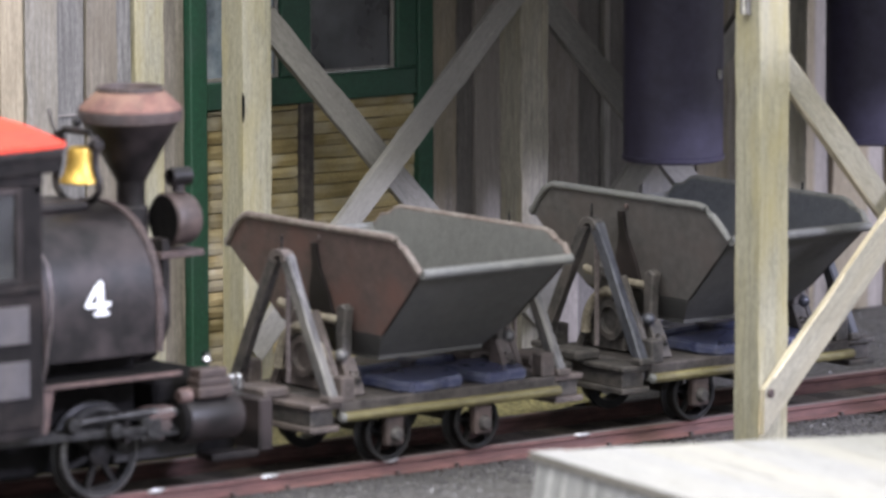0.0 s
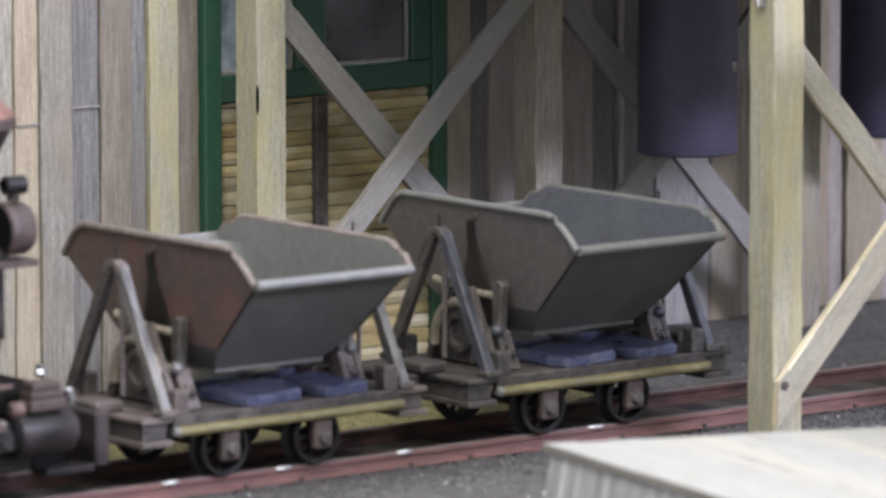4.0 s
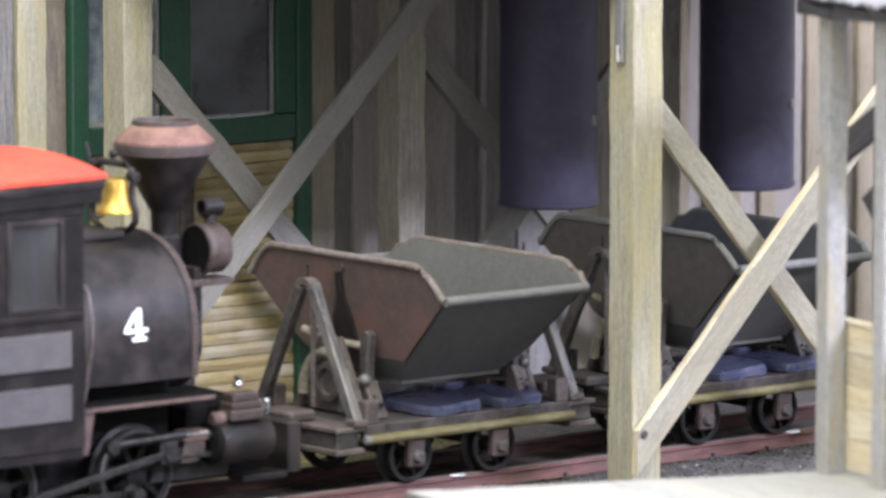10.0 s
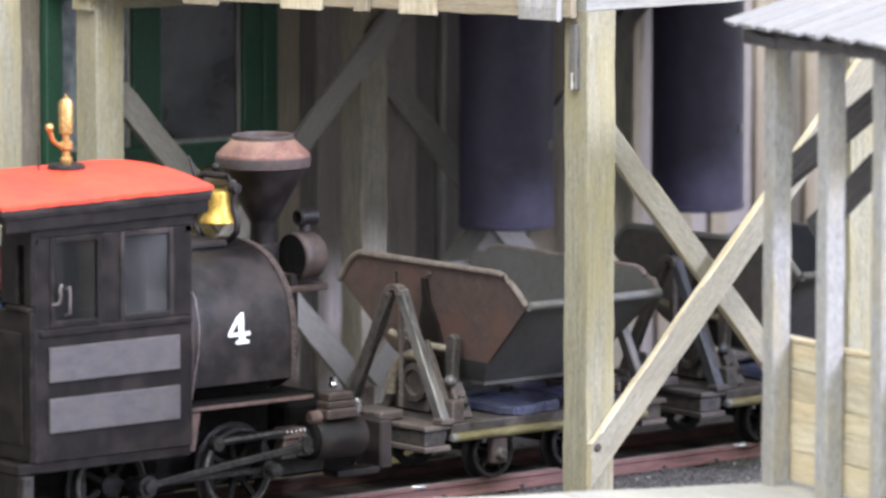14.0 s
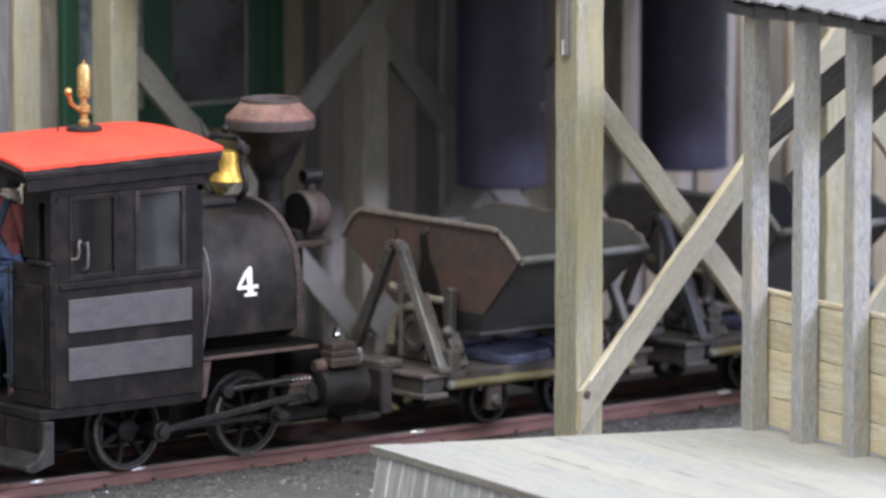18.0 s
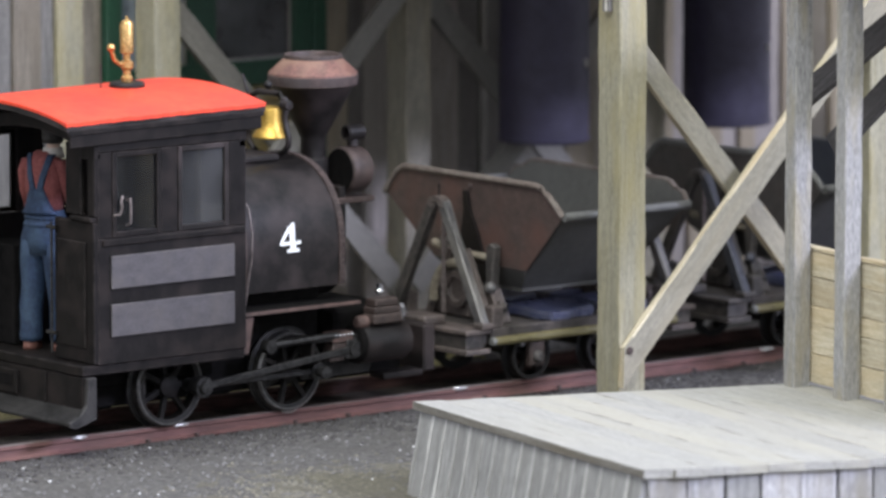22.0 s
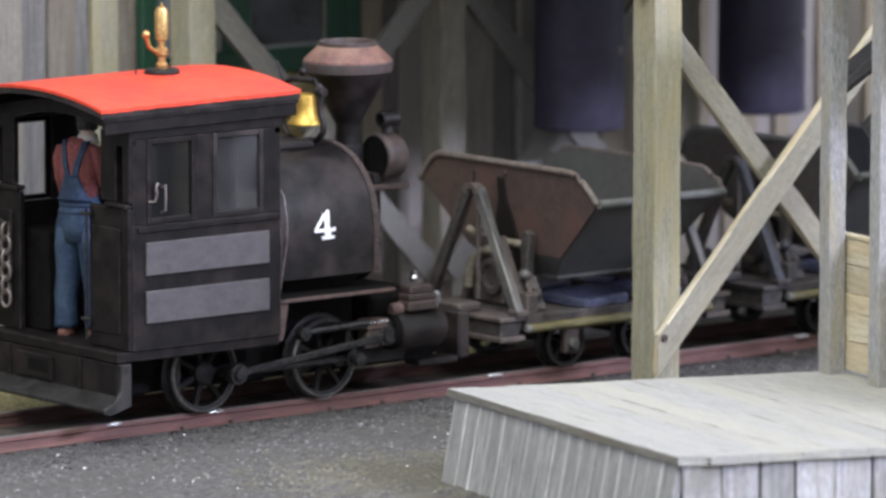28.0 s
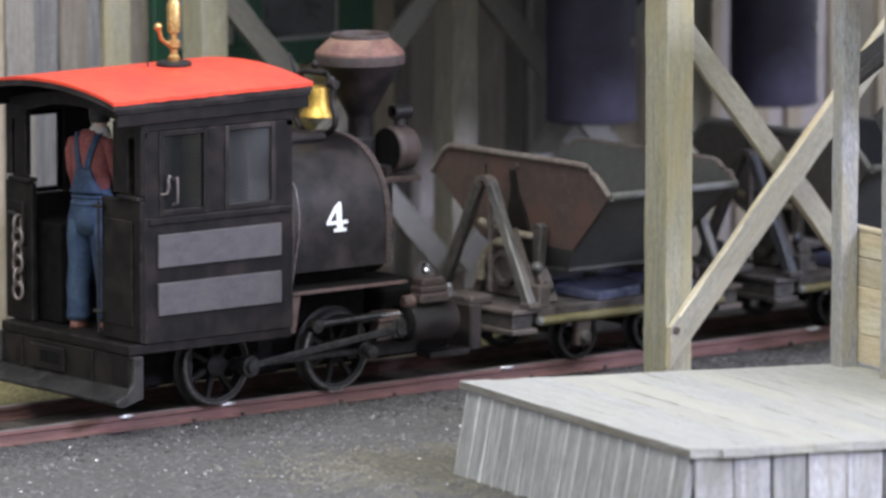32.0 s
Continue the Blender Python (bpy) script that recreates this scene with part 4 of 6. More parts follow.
# ---- the locomotive (drawn where it finally stands; mm along the track) ----
DRIVERS = (-62.8, -2.1)
AXLE_Z, TREAD, CRANK = 22.6, 16.2, 9.5
CROSS_Z, ROD_LENGTH = 30.5, 78.0


def build_wheel(name, r, y_out, y_in, spokes, hub, parent, label, m=None):
    """A wheel round the y axis: rim with flange, hub and each spoke; its outside is -y."""
    t = r * 0.16
    loop = [(r - t, y_out + 0.4), (r - 0.6, y_out), (r, y_out + 0.6), (r - 0.2, y_in - 1.8), (r + 1.8, y_in - 1.0), (r + 1.7, y_in), (r - t, y_in), (r - t, y_out + 0.4)]
    bm = bm_lathe(loop, 40, "y", (0, 0, 0), False)
    bmesh.ops.remove_doubles(bm, verts=bm.verts[:], dist=1e-6)
    w = part(name, smooth(bm, 30), WHEEL, parent, label, m)
    part("hub", bm_lathe([(hub, y_in), (hub, y_out - 0.3), (hub * 0.45, y_out - 1.2)], 20, "y"), SPOKE, w)
    bm = bm_box(-r * 0.065, r * 0.065, y_out + (y_in - y_out) * 0.2, y_out + (y_in - y_out) * 0.65, hub - 0.4, r - t + 0.4, 0.25)
    first = None
    for i in range(spokes):
        first = part("spoke", bm if first is None else first.data, SPOKE, w, m=pose(0, 0, 0, 0, 360 * i / spokes, 0))
    return w


def arch(half, z0, top, n=20, power=2.0, squash=1.0):
    pts = []
    for i in range(n + 1):
        a = math.pi * i / n
        c, s = math.cos(a), math.sin(a)
        pts.append((half * math.copysign(abs(c) ** (2 / power), c), z0 + (top - z0) * abs(s) ** (2 / power)))
    return pts


def build_loco():
    L = thing("locomotive", -35, 0, 6.4, "small black saddle tank model steam locomotive with a scarlet cab roof", "locomotive")
    part("main_frame", bm_box(-111, 64.8, -17, 17, 15, 31, 0.6), INSIDE, L)
    part("axle_guard", bm_box(-108, -36, -21, -17.5, 24, 37, 0.4), INSIDE, L)
    # cab
    cab = part("cab_floor", bm_box(-117, -37, -44, 44, 33.5, 37.5, 0.5), CAB, L)
    for s in (-1, 1):
        y0, y1 = (-45, -42.6) if s < 0 else (42.6, 45)
        side = part("cab_side", bm_box(-110, -37, y0, y1, 37.6, 87.5, 0.3), CAB, L, "lower cab side in weathered black")
        holes = ((-103.0, -79.2), (-70.8, -45.8)) if s < 0 else ((-109.6, -86.5), (-74.0, -46.0))
        for a, b in ((-110, holes[0][0] - 0.2), (holes[0][1] + 0.2, holes[1][0] - 0.2), (holes[1][1] + 0.2, -37)):
            part("cab_pillar", bm_box(a, b, y0, y1, 87.6, 121.4, 0.3), CAB, side)
        part("cab_cornice", bm_box(-110.4, -36.6, y0 - 0.2, y1 + 0.2, 121.5, 127, 0.4), CAB, side)
        part("sill_strip", bm_box(-108, -38, s * 45.2 - 0.9, s * 45.2 + 0.9, 84.6, 87.0, 0.3), CAB, side)
        for a, b in holes:
            w = part("cab_window", bm_box(a + 0.2, b - 0.2, (y0 + y1) / 2 - 0.25, (y0 + y1) / 2 + 0.25, 87.9, 121.2, 0), CLEARGLASS if s > 0 else GLASS if a < -75 else STREAKGLASS, L, "cab window glazing")
            w.visible_shadow = False
            yo = y0 - 0.35 if s < 0 else y1 + 0.35
            for x0, x1, z0, z1 in ((a, a + 2.0, 87.7, 121.3), (b - 2.0, b, 87.7, 121.3), (a + 2.1, b - 2.1, 87.7, 89.8), (a + 2.1, b - 2.1, 119.2, 121.3)):
                part("window_frame", bm_box(x0, x1, min(yo, yo - s * 1.6), max(yo, yo - s * 1.6), z0, z1, 0.25), CAB if x0 < -75 else BLACK, w)
        for z0, z1 in ((67.4, 80.4), (48.4, 61.2)):
            part("cab_panel", bm_box(-104.2, -43.6, s * 45.6 - 0.55, s * 45.6 + 0.55, z0, z1, 0.2), PANEL, side, "grey-violet blank panel")
    part("grab_handle", bm_tube([(-96.5, -45.5, 102), (-96.5, -48, 103), (-96.5, -48.4, 98), (-96.5, -48, 93), (-96.5, -45.5, 92)], 0.55), CHAIN, L, "bright steel handle")
    part("cab_lever", bm_tube([(-102.6, -45.6, 96.4), (-101, -47.4, 96.8), (-100.2, -47.8, 99.5), (-100.6, -47.6, 102), (-99.8, -47.4, 104), (-98.9, -47.2, 103.2)], 0.5), CHAIN, L, "small bright lever")
    part("cab_front", bm_box(-40, -37.2, -42.4, 42.4, 37.6, 121, 0.3), CAB, L)
    # rear corners with narrow slots and the low gates
    for s in (-1, 1):
        for a, b, z0, z1 in ((-44.8, -40, 96.2, 124.5), (-35.8, -25.5, 96.2, 124.5), (-39.8, -36, 118.5, 124.5)) if s < 0 else ((-47.4, -43.6, 96.2, 124.5), (-41.6, -33.6, 96.2, 124.5)):
            ya, yb = sorted((s * -a, s * -b)) if s > 0 else (a, b)
            part("rear_pillar", bm_box(-111.6, -108.8, ya, yb, z0, z1, 0.4), CAB, L)
        ya, yb = (-44.8, -18.5) if s < 0 else (29, 47.4)
        gate = part("rear_gate", bm_box(-112, -109.4, ya, yb, 38, 94, 0.4), CAB, L)
        part("gate_panel", bm_box(-112.8, -112.1, ya + 5, yb - 3, 44, 86, 0.3), CAB, gate)
        part("gate_cap", bm_box(-113.2, -108.6, ya + 0.5, ya + 15, 94.2, 96, 0.4), CAB, gate)
    part("slot_back", bm_box(-108.6, -108.0, -40.4, -25.6, 96.4, 124, 0), INSIDE, L)
    part("hinge_rod", bm_tube([(-113.2, -18.2, 40), (-113.2, -18.2, 92)], 0.55), STEEL, L)
    for z in (48, 90):
        part("hinge", bm_tube([(-113.4, -21.5, z), (-113.4, -15.5, z)], 0.8), STEEL, L)
    # rear arch below the roof
    bm = bmesh.new()
    top, low = [], []
    for i in range(21):
        y = -45 + 90 * i / 20
        zt = 126.4 + 6.4 * (1 - (y / 46.5) ** 2)
        zl = 119 + 9 * (1 - (y / 46) ** 2) if abs(y) < 40 else 119
        top.append((y, zt))
        low.append((y, zl))
    part("rear_arch", bm_prism(low + top[::-1], -111.5, -109), CAB, L)
    part("front_arch", bm_prism(low + top[::-1], -40, -37.3), CAB, L)
    # roof: dark shell and fascia, red skin
    def roof_outline(half, edge, rise, thick, n=20):
        up = [(half - 2 * half * i / n, edge + rise * (1 - (1 - 2 * i / n) ** 2)) for i in range(n + 1)]
        return up + [(y, z - thick) for y, z in up[::-1]]
    def tilted(bm):
        for v in bm.verts:
            v.co.z += (v.co.x + 0.126) * 0.012
        return bm
    def ragged(bm):
        """More points along the roof and an uneven painted edge."""
        bmesh.ops.subdivide_edges(bm, edges=[e for e in bm.edges if abs(e.verts[0].co.x - e.verts[1].co.x) > 0.05], cuts=47)
        for v in bm.verts:
            if abs(v.co.y) > 46.9 * MM:
                v.co.z += 0.35 * MM * noise.noise((v.co.x * 260, v.co.y * 50, 3)) - (0.25 * MM if v.co.z < 0.1335 else 0)
        return bm
    roof = part("roof", smooth(tilted(bm_prism(roof_outline(46.8, 133.2, 5.3, 2.2), -126, -28.6))), BLACK, L, "black arched roof edge")
    part("roof_skin", smooth(tilted(ragged(bm_prism(roof_outline(47.0, 134.5, 5.3, 1.2), -126.2, -28.4)))), RED, roof, "scarlet painted roof skin")
    for s in (-1, 1):
        part("roof_fascia", tilted(bm_box(-124, -30, s * 45.6 - 0.9, s * 45.6 + 0.9, 124.4, 131.4, 0.4)), CAB, roof)
        part("roof_moulding", tilted(bm_box(-125, -29.4, s * 46.3 - 0.8, s * 46.3 + 0.8, 129.3, 131.6, 0.3)), CAB, roof)
    # whistle on the roof
    base = part("whistle_base", bm_lathe([(7.2, 140.0), (7.2, 141.5), (6.4, 142.4), (0, 142.5)], 28, "z", (-62.4, 0, 0)), BLACK, L, "black whistle flange")
    part("whistle", bm_lathe([(2.2, 141.8), (2.4, 144.2), (1.5, 145.2), (1.5, 147.2), (2.7, 148.2), (2.7, 150.4), (1.4, 151.2), (1.4, 153.6), (2.7, 154.2), (2.9, 165.2), (2.2, 166.8), (0.6, 167.6), (0.5, 168.8), (0, 168.9)], 20, "z", (-62.4, 0, 0)), COPPER, base, "brass whistle")
    part("whistle_lever", bm_tube([(-62.4, 0, 149.2), (-66, 0, 149.6), (-68.6, 0, 151.7), (-70, 0, 155.8)], 0.95), COPPER, base)
    bm = bmesh.new()
    bmesh.ops.create_uvsphere(bm, u_segments=14, v_segments=8, radius=1.7 * MM, matrix=Matrix.Translation(mm(-70.2, 0, 156.6)))
    part("whistle_knob", smooth(bm, 80), COPPER, base)
    part("roof_wire", bm_tube([(-72.5, 4, 140.1), (-72.5, 4, 150.1)], 0.35, 6), BLACK, L)
    # saddle tank
    outline = [(36.0, 57.5)] + arch(36.4, 72, 107.5, 26, 2.25) + [(-36.0, 57.5)]
    bm = bm_prism(outline, -36, 19.2, "x")
    tank = part("saddle_tank", smooth(bm, 30), BLACK, L, "sooty black saddle tank")
    rim = [(36.9, 57.5)] + arch(37.1, 72, 108.2, 26, 2.25) + [(-36.9, 57.5)]
    inner = [(33.5, 57.5)] + arch(33.6, 72, 104.8, 26, 2.25) + [(-33.5, 57.5)]
    for x0, x1 in ((17.0, 19.6), (-30.9, -30.2)):
        bm = bmesh.new()
        a = [bm.verts.new(mm(x0, *p)) for p in rim]
        b = [bm.verts.new(mm(x1, *p)) for p in rim]
        c = [bm.verts.new(mm(x1, *p)) for p in inner]
        d = [bm.verts.new(mm(x0, *p)) for p in inner]
        for i in range(len(rim) - 1):
            for p, q in ((a, b), (b, c), (d, a)):
                bm.faces.new((p[i], p[i + 1], q[i + 1], q[i]))
        bmesh.ops.recalc_face_normals(bm, faces=bm.faces[:])
        part("tank_strap", smooth(bm, 30), RUSTY, tank, "rust-brown riveted tank band")
    walkway = [Vector((0, *p)) for p in rim]
    bm = bmesh.new()
    bmesh.ops.create_icosphere(bm, subdivisions=1, radius=0.62 * MM)
    rivet = None
    for p, q in zip(walkway, walkway[1:]):
        n = max(1, round((q - p).length / 2.4))
        for i in range(n):
            c = p.lerp(q, i / n)
            if c.y < 18:
                rivet = part("rivet", bm if rivet is None else rivet.data, RUSTY, tank, m=pose(0.0183, c.y * MM, c.z * MM))
    part("tank_pipe", bm_tube([(-29.6, -30, 99), (-29.2, -36.5, 92), (-29, -38.6, 82), (-29.3, -38.6, 72), (-31, -38.4, 62), (-32.5, -38, 52)], 0.36, 6), CHAIN, tank, "thin bright pipe")
    part("filler_saddle", bm_box(-35, 6, -12, 12, 106.2, 109.4, 1.0), BLACK, tank)
    # the numeral on the tank's flank
    def on_tank(u, z):
        k = min(max((z - 72) / 35.5, 0), 0.999)
        return mm(u, -36.4 * (1 - k ** 2.25) ** (1 / 2.25) - 0.25, z)
    bm = bmesh.new()
    def stroke(poly):
        poly = [(-8.0 + (u + 8.8) * 0.9, 72.6 + (z - 73.2) * 0.9) for u, z in poly]
        a = [bm.verts.new(on_tank(u, z)) for u, z in poly]
        b = [bm.verts.new(on_tank(u, z) + mm(0, 0.35, 0)) for u, z in poly]
        bm.faces.new(a)
        for i in range(len(a)):
            bm.faces.new((a[i], b[i], b[(i + 1) % len(a)], a[(i + 1) % len(a)]))
    z0 = 73.2
    stroke([(-8.8, z0 + 1.6), (-5.6, z0 + 1.6), (-5.6, z0 + 6), (-5.6, z0 + 13), (-7.0, z0 + 13), (-8.8, z0 + 11)])
    stroke([(-10.6, z0), (-3.8, z0), (-3.8, z0 + 1.5), (-10.6, z0 + 1.5)])
    stroke([(-14.6, z0 + 3.4), (-8.9, z0 + 3.4), (-8.9, z0 + 4.9), (-12.7, z0 + 4.9), (-14.6, z0 + 4.7)])
    stroke([(-14.5, z0 + 4.9), (-12.8, z0 + 5.0), (-8.9, z0 + 9.6), (-8.9, z0 + 11.9)])
    stroke([(-5.5, z0 + 3.4), (-3.0, z0 + 3.4), (-3.0, z0 + 5.2), (-4.0, z0 + 4.9), (-5.5, z0 + 4.9)])
    bmesh.ops.recalc_face_normals(bm, faces=bm.faces[:])
    part("numeral", bm, WHITE, tank, "white painted numeral 4")
    # boiler, smokebox, running plates
    part("boiler", bm_lathe([(21, -36.5), (21, 24), (18, 24.2), (18, 35), (16.8, 36.4), (6, 38), (0, 38.2)], 36, "x", (0, 0, 66)), BLACK, L)
    for s in (-1, 1):
        plate = part("running_plate", bm_box(-36.8, 24, s * 34 - 7, s * 34 + 7, 49.2, 51.4, 0.4), INSIDE, L, "sooty running plate")
        part("plate_edge", bm_box(-36.6, 24, s * 41.5 - 0.4, s * 41.5 + 0.4, 49.4, 50.9, 0.2), PLATE_EDGE, plate, "thin rust-pink edge strip")
        part("plate_bracket", bm_prism([(-36.8, 34), (-32.6, 34), (-30.4, 46), (-30, 49), (-36.8, 49)], s * 40 - 1, s * 40 + 1, "y", 0.4), PLATE_EDGE, L, "pink-brown rusted bracket")
        part("firebox_side", bm_box(-34, 18, s * 19 - 2, s * 19 + 2, 32, 56.8, 0.4), INSIDE, L)
    # stack
    stack = part("smokestack", bm_lathe([(6.2, 88), (6.2, 104), (5.2, 105), (5.2, 113), (6.0, 114.6), (16.8, 134.2), (17.6, 134.8)], 40, "z", (32.2, 0, 0)), BLACK, L, "black flared smokestack")
    part("stack_band", bm_lathe([(17.6, 134.6), (18.4, 135.2), (18.7, 138.6), (18.6, 139.1), (17.8, 139.4)], 40, "z", (32.2, 0, 0), False), RUSTY, stack)
    part("stack_cap", bm_lathe([(18.4, 139.2), (18.3, 139.9), (12.2, 145.6), (11.9, 145.8)], 40, "z", (32.2, 0, 0), False), STACKTOP, stack, "pink rusted conical cap")
    part("stack_mouth", bm_lathe([(12.1, 145.4), (12.0, 147.2), (11.6, 147.4), (10.9, 147.3), (10.6, 146), (10.4, 139), (0, 138.8)], 40, "z", (32.2, 0, 0), False), CHEST, stack, "sooty ring round the stack mouth")
    # headlamp with its little chimney
    lamp = part("headlamp", bm_lathe([(0, 46.6), (9.0, 46.4), (9.7, 47), (9.8, 48.6), (9.3, 49), (9.3, 56), (8.3, 57.6), (0, 57.8)], 36, "x", (0, 0, 98.2)), CHEST, L, "dark brown headlamp drum")
    part("lamp_back", bm_lathe([(0, 46.1), (8.9, 46.1), (8.9, 46.38), (0, 46.5)], 36, "x", (0, 0, 98.2)), INSIDE, lamp, "matt black lamp back")
    part("lamp_chimney", bm_lathe([(2.4, 108), (2.2, 112)], 16, "z", (53, 0, 0)), BLACK, lamp)
    part("lamp_cowl", bm_lathe([(0, 54), (2.3, 53.9), (2.3, 49.4), (2.9, 49.0), (3.4, 49.6), (3.4, 57.4), (2.5, 57.6), (0, 57.6)], 20, "x", (0, 0, 113.4)), BLACK, lamp)
    part("lamp_bracket", bm_box(41, 60, -6, 6, 85, 87.4, 0.3), RUSTY, lamp)
    part("lamp_strut", bm_box(43, 46.5, -4, 4, 60, 92, 0.4), BLACK, lamp)
    # bell in its yoke
    bell = part("bell", bm_lathe([(0, 127.6), (2.8, 127.4), (3.9, 126.7), (4.3, 125.4), (4.5, 122.6), (5.0, 119.6), (5.9, 117.2), (7.1, 115.6), (7.3, 114.9), (6.8, 114.4), (5.4, 115), (4.2, 117), (0, 121)], 40, "z", (10, 0, 0)), BRASS, L, "polished brass bell")
    for s in (-1, 1):
        part("bell_yoke", bm_tube([(9, s * 4, 107.6), (9, s * 10, 109.4), (9, s * 13.2, 112.4), (9, s * 13.4, 116), (9, s * 11.6, 120), (9, s * 11, 124), (9, s * 12, 128), (9, s * 11, 131.2), (9, s * 7, 133), (9, 0, 133)], 1.35), BLACK, bell)
        part("yoke_boss", bm_lathe([(0, s * 14.2), (1.9, s * 14), (2.2, s * 12), (2.2, s * 10), (0, s * 9.8)], 14, "y", (9, 0, 129)), BLACK, bell)
    part("bell_crank", bm_tube([(9, 12.5, 130), (8, 14, 135), (7.4, 15, 139.5)], 0.6, 6), BLACK, bell)
    bm = bmesh.new()
    bmesh.ops.create_uvsphere(bm, u_segments=12, v_segments=8, radius=1.8 * MM, matrix=Matrix.Translation(mm(9, 0, 136.2)))
    part("bell_finial", smooth(bm, 80), BLACK, bell)
    # cylinders, valve chests, crosshead guides
    for s in (-1, 1):
        y = s * 33
        c = part("cylinder", bm_lathe([(0, 27), (4, 26.8), (4.4, 28.6), (8.0, 29), (8.3, 30), (8.3, 51), (7.6, 52.4), (4, 53), (0, 53.2)], 28, "x", (0, y, 31.6)), BLACK, L, "sooty black cylinder")
        part("cylinder_cover", bm_lathe([(0, 25.6), (5.6, 25.8), (7.6, 26.6), (7.9, 28.8)], 28, "x", (0, y, 31.6)), INSIDE, c, "black rear cylinder cover")
        part("valve_chest", bm_box(33, 48, y - 6.6, y + 2, 39.4, 43.6, 0.8), CHEST, c)
        part("chest_lid", bm_box(33.6, 47.4, y - 6.0, y + 2, 43.7, 46.4, 0.6), CHEST, c)
        part("chest_cap", bm_box(34.6, 46.4, y - 5.2, y + 2, 46.5, 49.6, 0.5), CHEST, c)
        for z in (27.4, 34.4):
            part("slide_bar", bm_box(4, 29, y - 2.8 - 1.2, y - 2.8 + 1.2, z, z + 1.8, 0.3), STEEL, c)
        part("gland", bm_box(13, 24, y - 4.2, y + 2.8, 33.6, 37.6, 0.4), PLATE_EDGE, c, "pink-brown bolted gland")
        part("crosshead_bracket", bm_prism([(12, 26), (19, 26), (23, 30), (23, 33.4), (14, 33.4)], y - 3.6, y + 2.6, "y", 0.4), CHEST, c)
        for k in range(5):
            bm = bmesh.new()
            bmesh.ops.create_icosphere(bm, subdivisions=1, radius=0.7 * MM, matrix=Matrix.Translation(mm(14.4 + 2.1 * k, y - 4.4 if s < 0 else y + 4.4, 36.6)))
            part("gland_stud", bm, CHROME, c, "bright stud")
        rod = part("valve_rod", bm_tube([(-20, y - 4.5, 35.6), (-14, y - 4.4, 36.0), (16, y - 3.2, 36.6)], 1.5), STEEL, c, "worn grey valve rod")
        part("rod_eye", bm_lathe([(0, y - 7.4), (2.6, y - 7.2), (2.9, y - 6.4), (2.9, y - 3), (0, y - 2.9)], 16, "y", (-20.5, 0, 35.5)), STEEL, rod)
        part("guide_plate", bm_prism([(5, 18), (40, 18), (42, 23), (26, 27), (7, 25)], s * 26 - 1, s * 26 + 1, "y", 0.4), FOOTBOARD, c, "dull grey frame plate")
        part("drain_boss", bm_lathe([(0, 26.4), (2.0, 26.6), (2.7, 27.6), (2.7, 31.5), (0, 33)], 18, "x", (0, y - 2.4, 40.6)), PLATE_EDGE, c, "pink-brown boss")
        part("guide_hanger", bm_box(2.4, 4.6, y - 4.2, y + 4, 26.4, 37, 0.4), CAB, c)
    bm = bmesh.new()
    bmesh.ops.create_icosphere(bm, subdivisions=2, radius=2.0 * MM, matrix=Matrix.Translation(mm(43, -30, 51.6)) @ Matrix.Diagonal((1, 1, 0.8, 1)))
    add_box(bm, 42, 44, -31, -29, 51, 54.6)
    part("oil_cup", smooth(bm, 40), CHROME, L, "bright oil cup")
    part("smokebox_saddle", bm_box(24, 56, -25, 25, 30, 45, 1.5), INSIDE, L)
    beam = part("front_beam", bm_box(65, 71, -32, 32, 16.5, 35.5, 0.7), BLACK, L)
    part("beam_step", bm_box(44, 64.8, -32, -22, 15, 17.6, 0.5), BLACK, beam)
    part("coupler", bm_box(71.1, 80, -5, 5, 22, 31, 0.8), IRON, beam)
    part("coupling_pin", bm_lathe([(1.2, 26), (1.2, 35), (2.4, 35.4), (2.6, 39), (1.4, 39.8), (0, 39.8)], 14, "z", (76, 0, 0)), CHROME, beam, "bright coupling pin")
    # rear beam and foot board
    rear = part("rear_beam", bm_box(-116.5, -112, -43.5, 43.5, 19.5, 33.4, 0.7), CAB, L)
    part("foot_board", bm_prism([(-112, 22.6), (-122.6, 17.4), (-124.6, 15.6), (-124, 14.2), (-121.5, 14.4), (-112, 19)], -44.4, 44.4, "y", 0.4), FOOTBOARD, rear, "worn dull black sloping foot board")
    for s in (-1, 1):
        part("board_bracket", bm_prism([(-116.4, 33.2), (-112.2, 33.2), (-112.2, 16.5), (-122, 13.6), (-125.2, 14.4), (-125.6, 16.4), (-120.4, 18.6), (-117.2, 22.4)], s * 45.6 - 1.1, s * 45.6 + 1.1, "y", 0.4), FOOTBOARD, rear)
    pocket = part("coupler_pocket", bm_box(-117.6, -116.6, 0, 24, 21.5, 31, 0.3), CAB, rear)
    part("pocket_slot", bm_box(-117.9, -117.5, 3, 16, 24.5, 29, 0.1), INSIDE, pocket)
    for y in (-18, 30):
        part("beam_rib", bm_box(-117.4, -116.6, y - 1, y + 1, 20.5, 33, 0.3), CAB, rear)
    # chain by the far gate
    chain = part("safety_chain", bm_tube([(-113.2, 44, 81), (-114.2, 39, 81.4), (-114.5, 35.4, 80)], 0.8), STEEL, L, "hanging steel chain")
    link0 = None
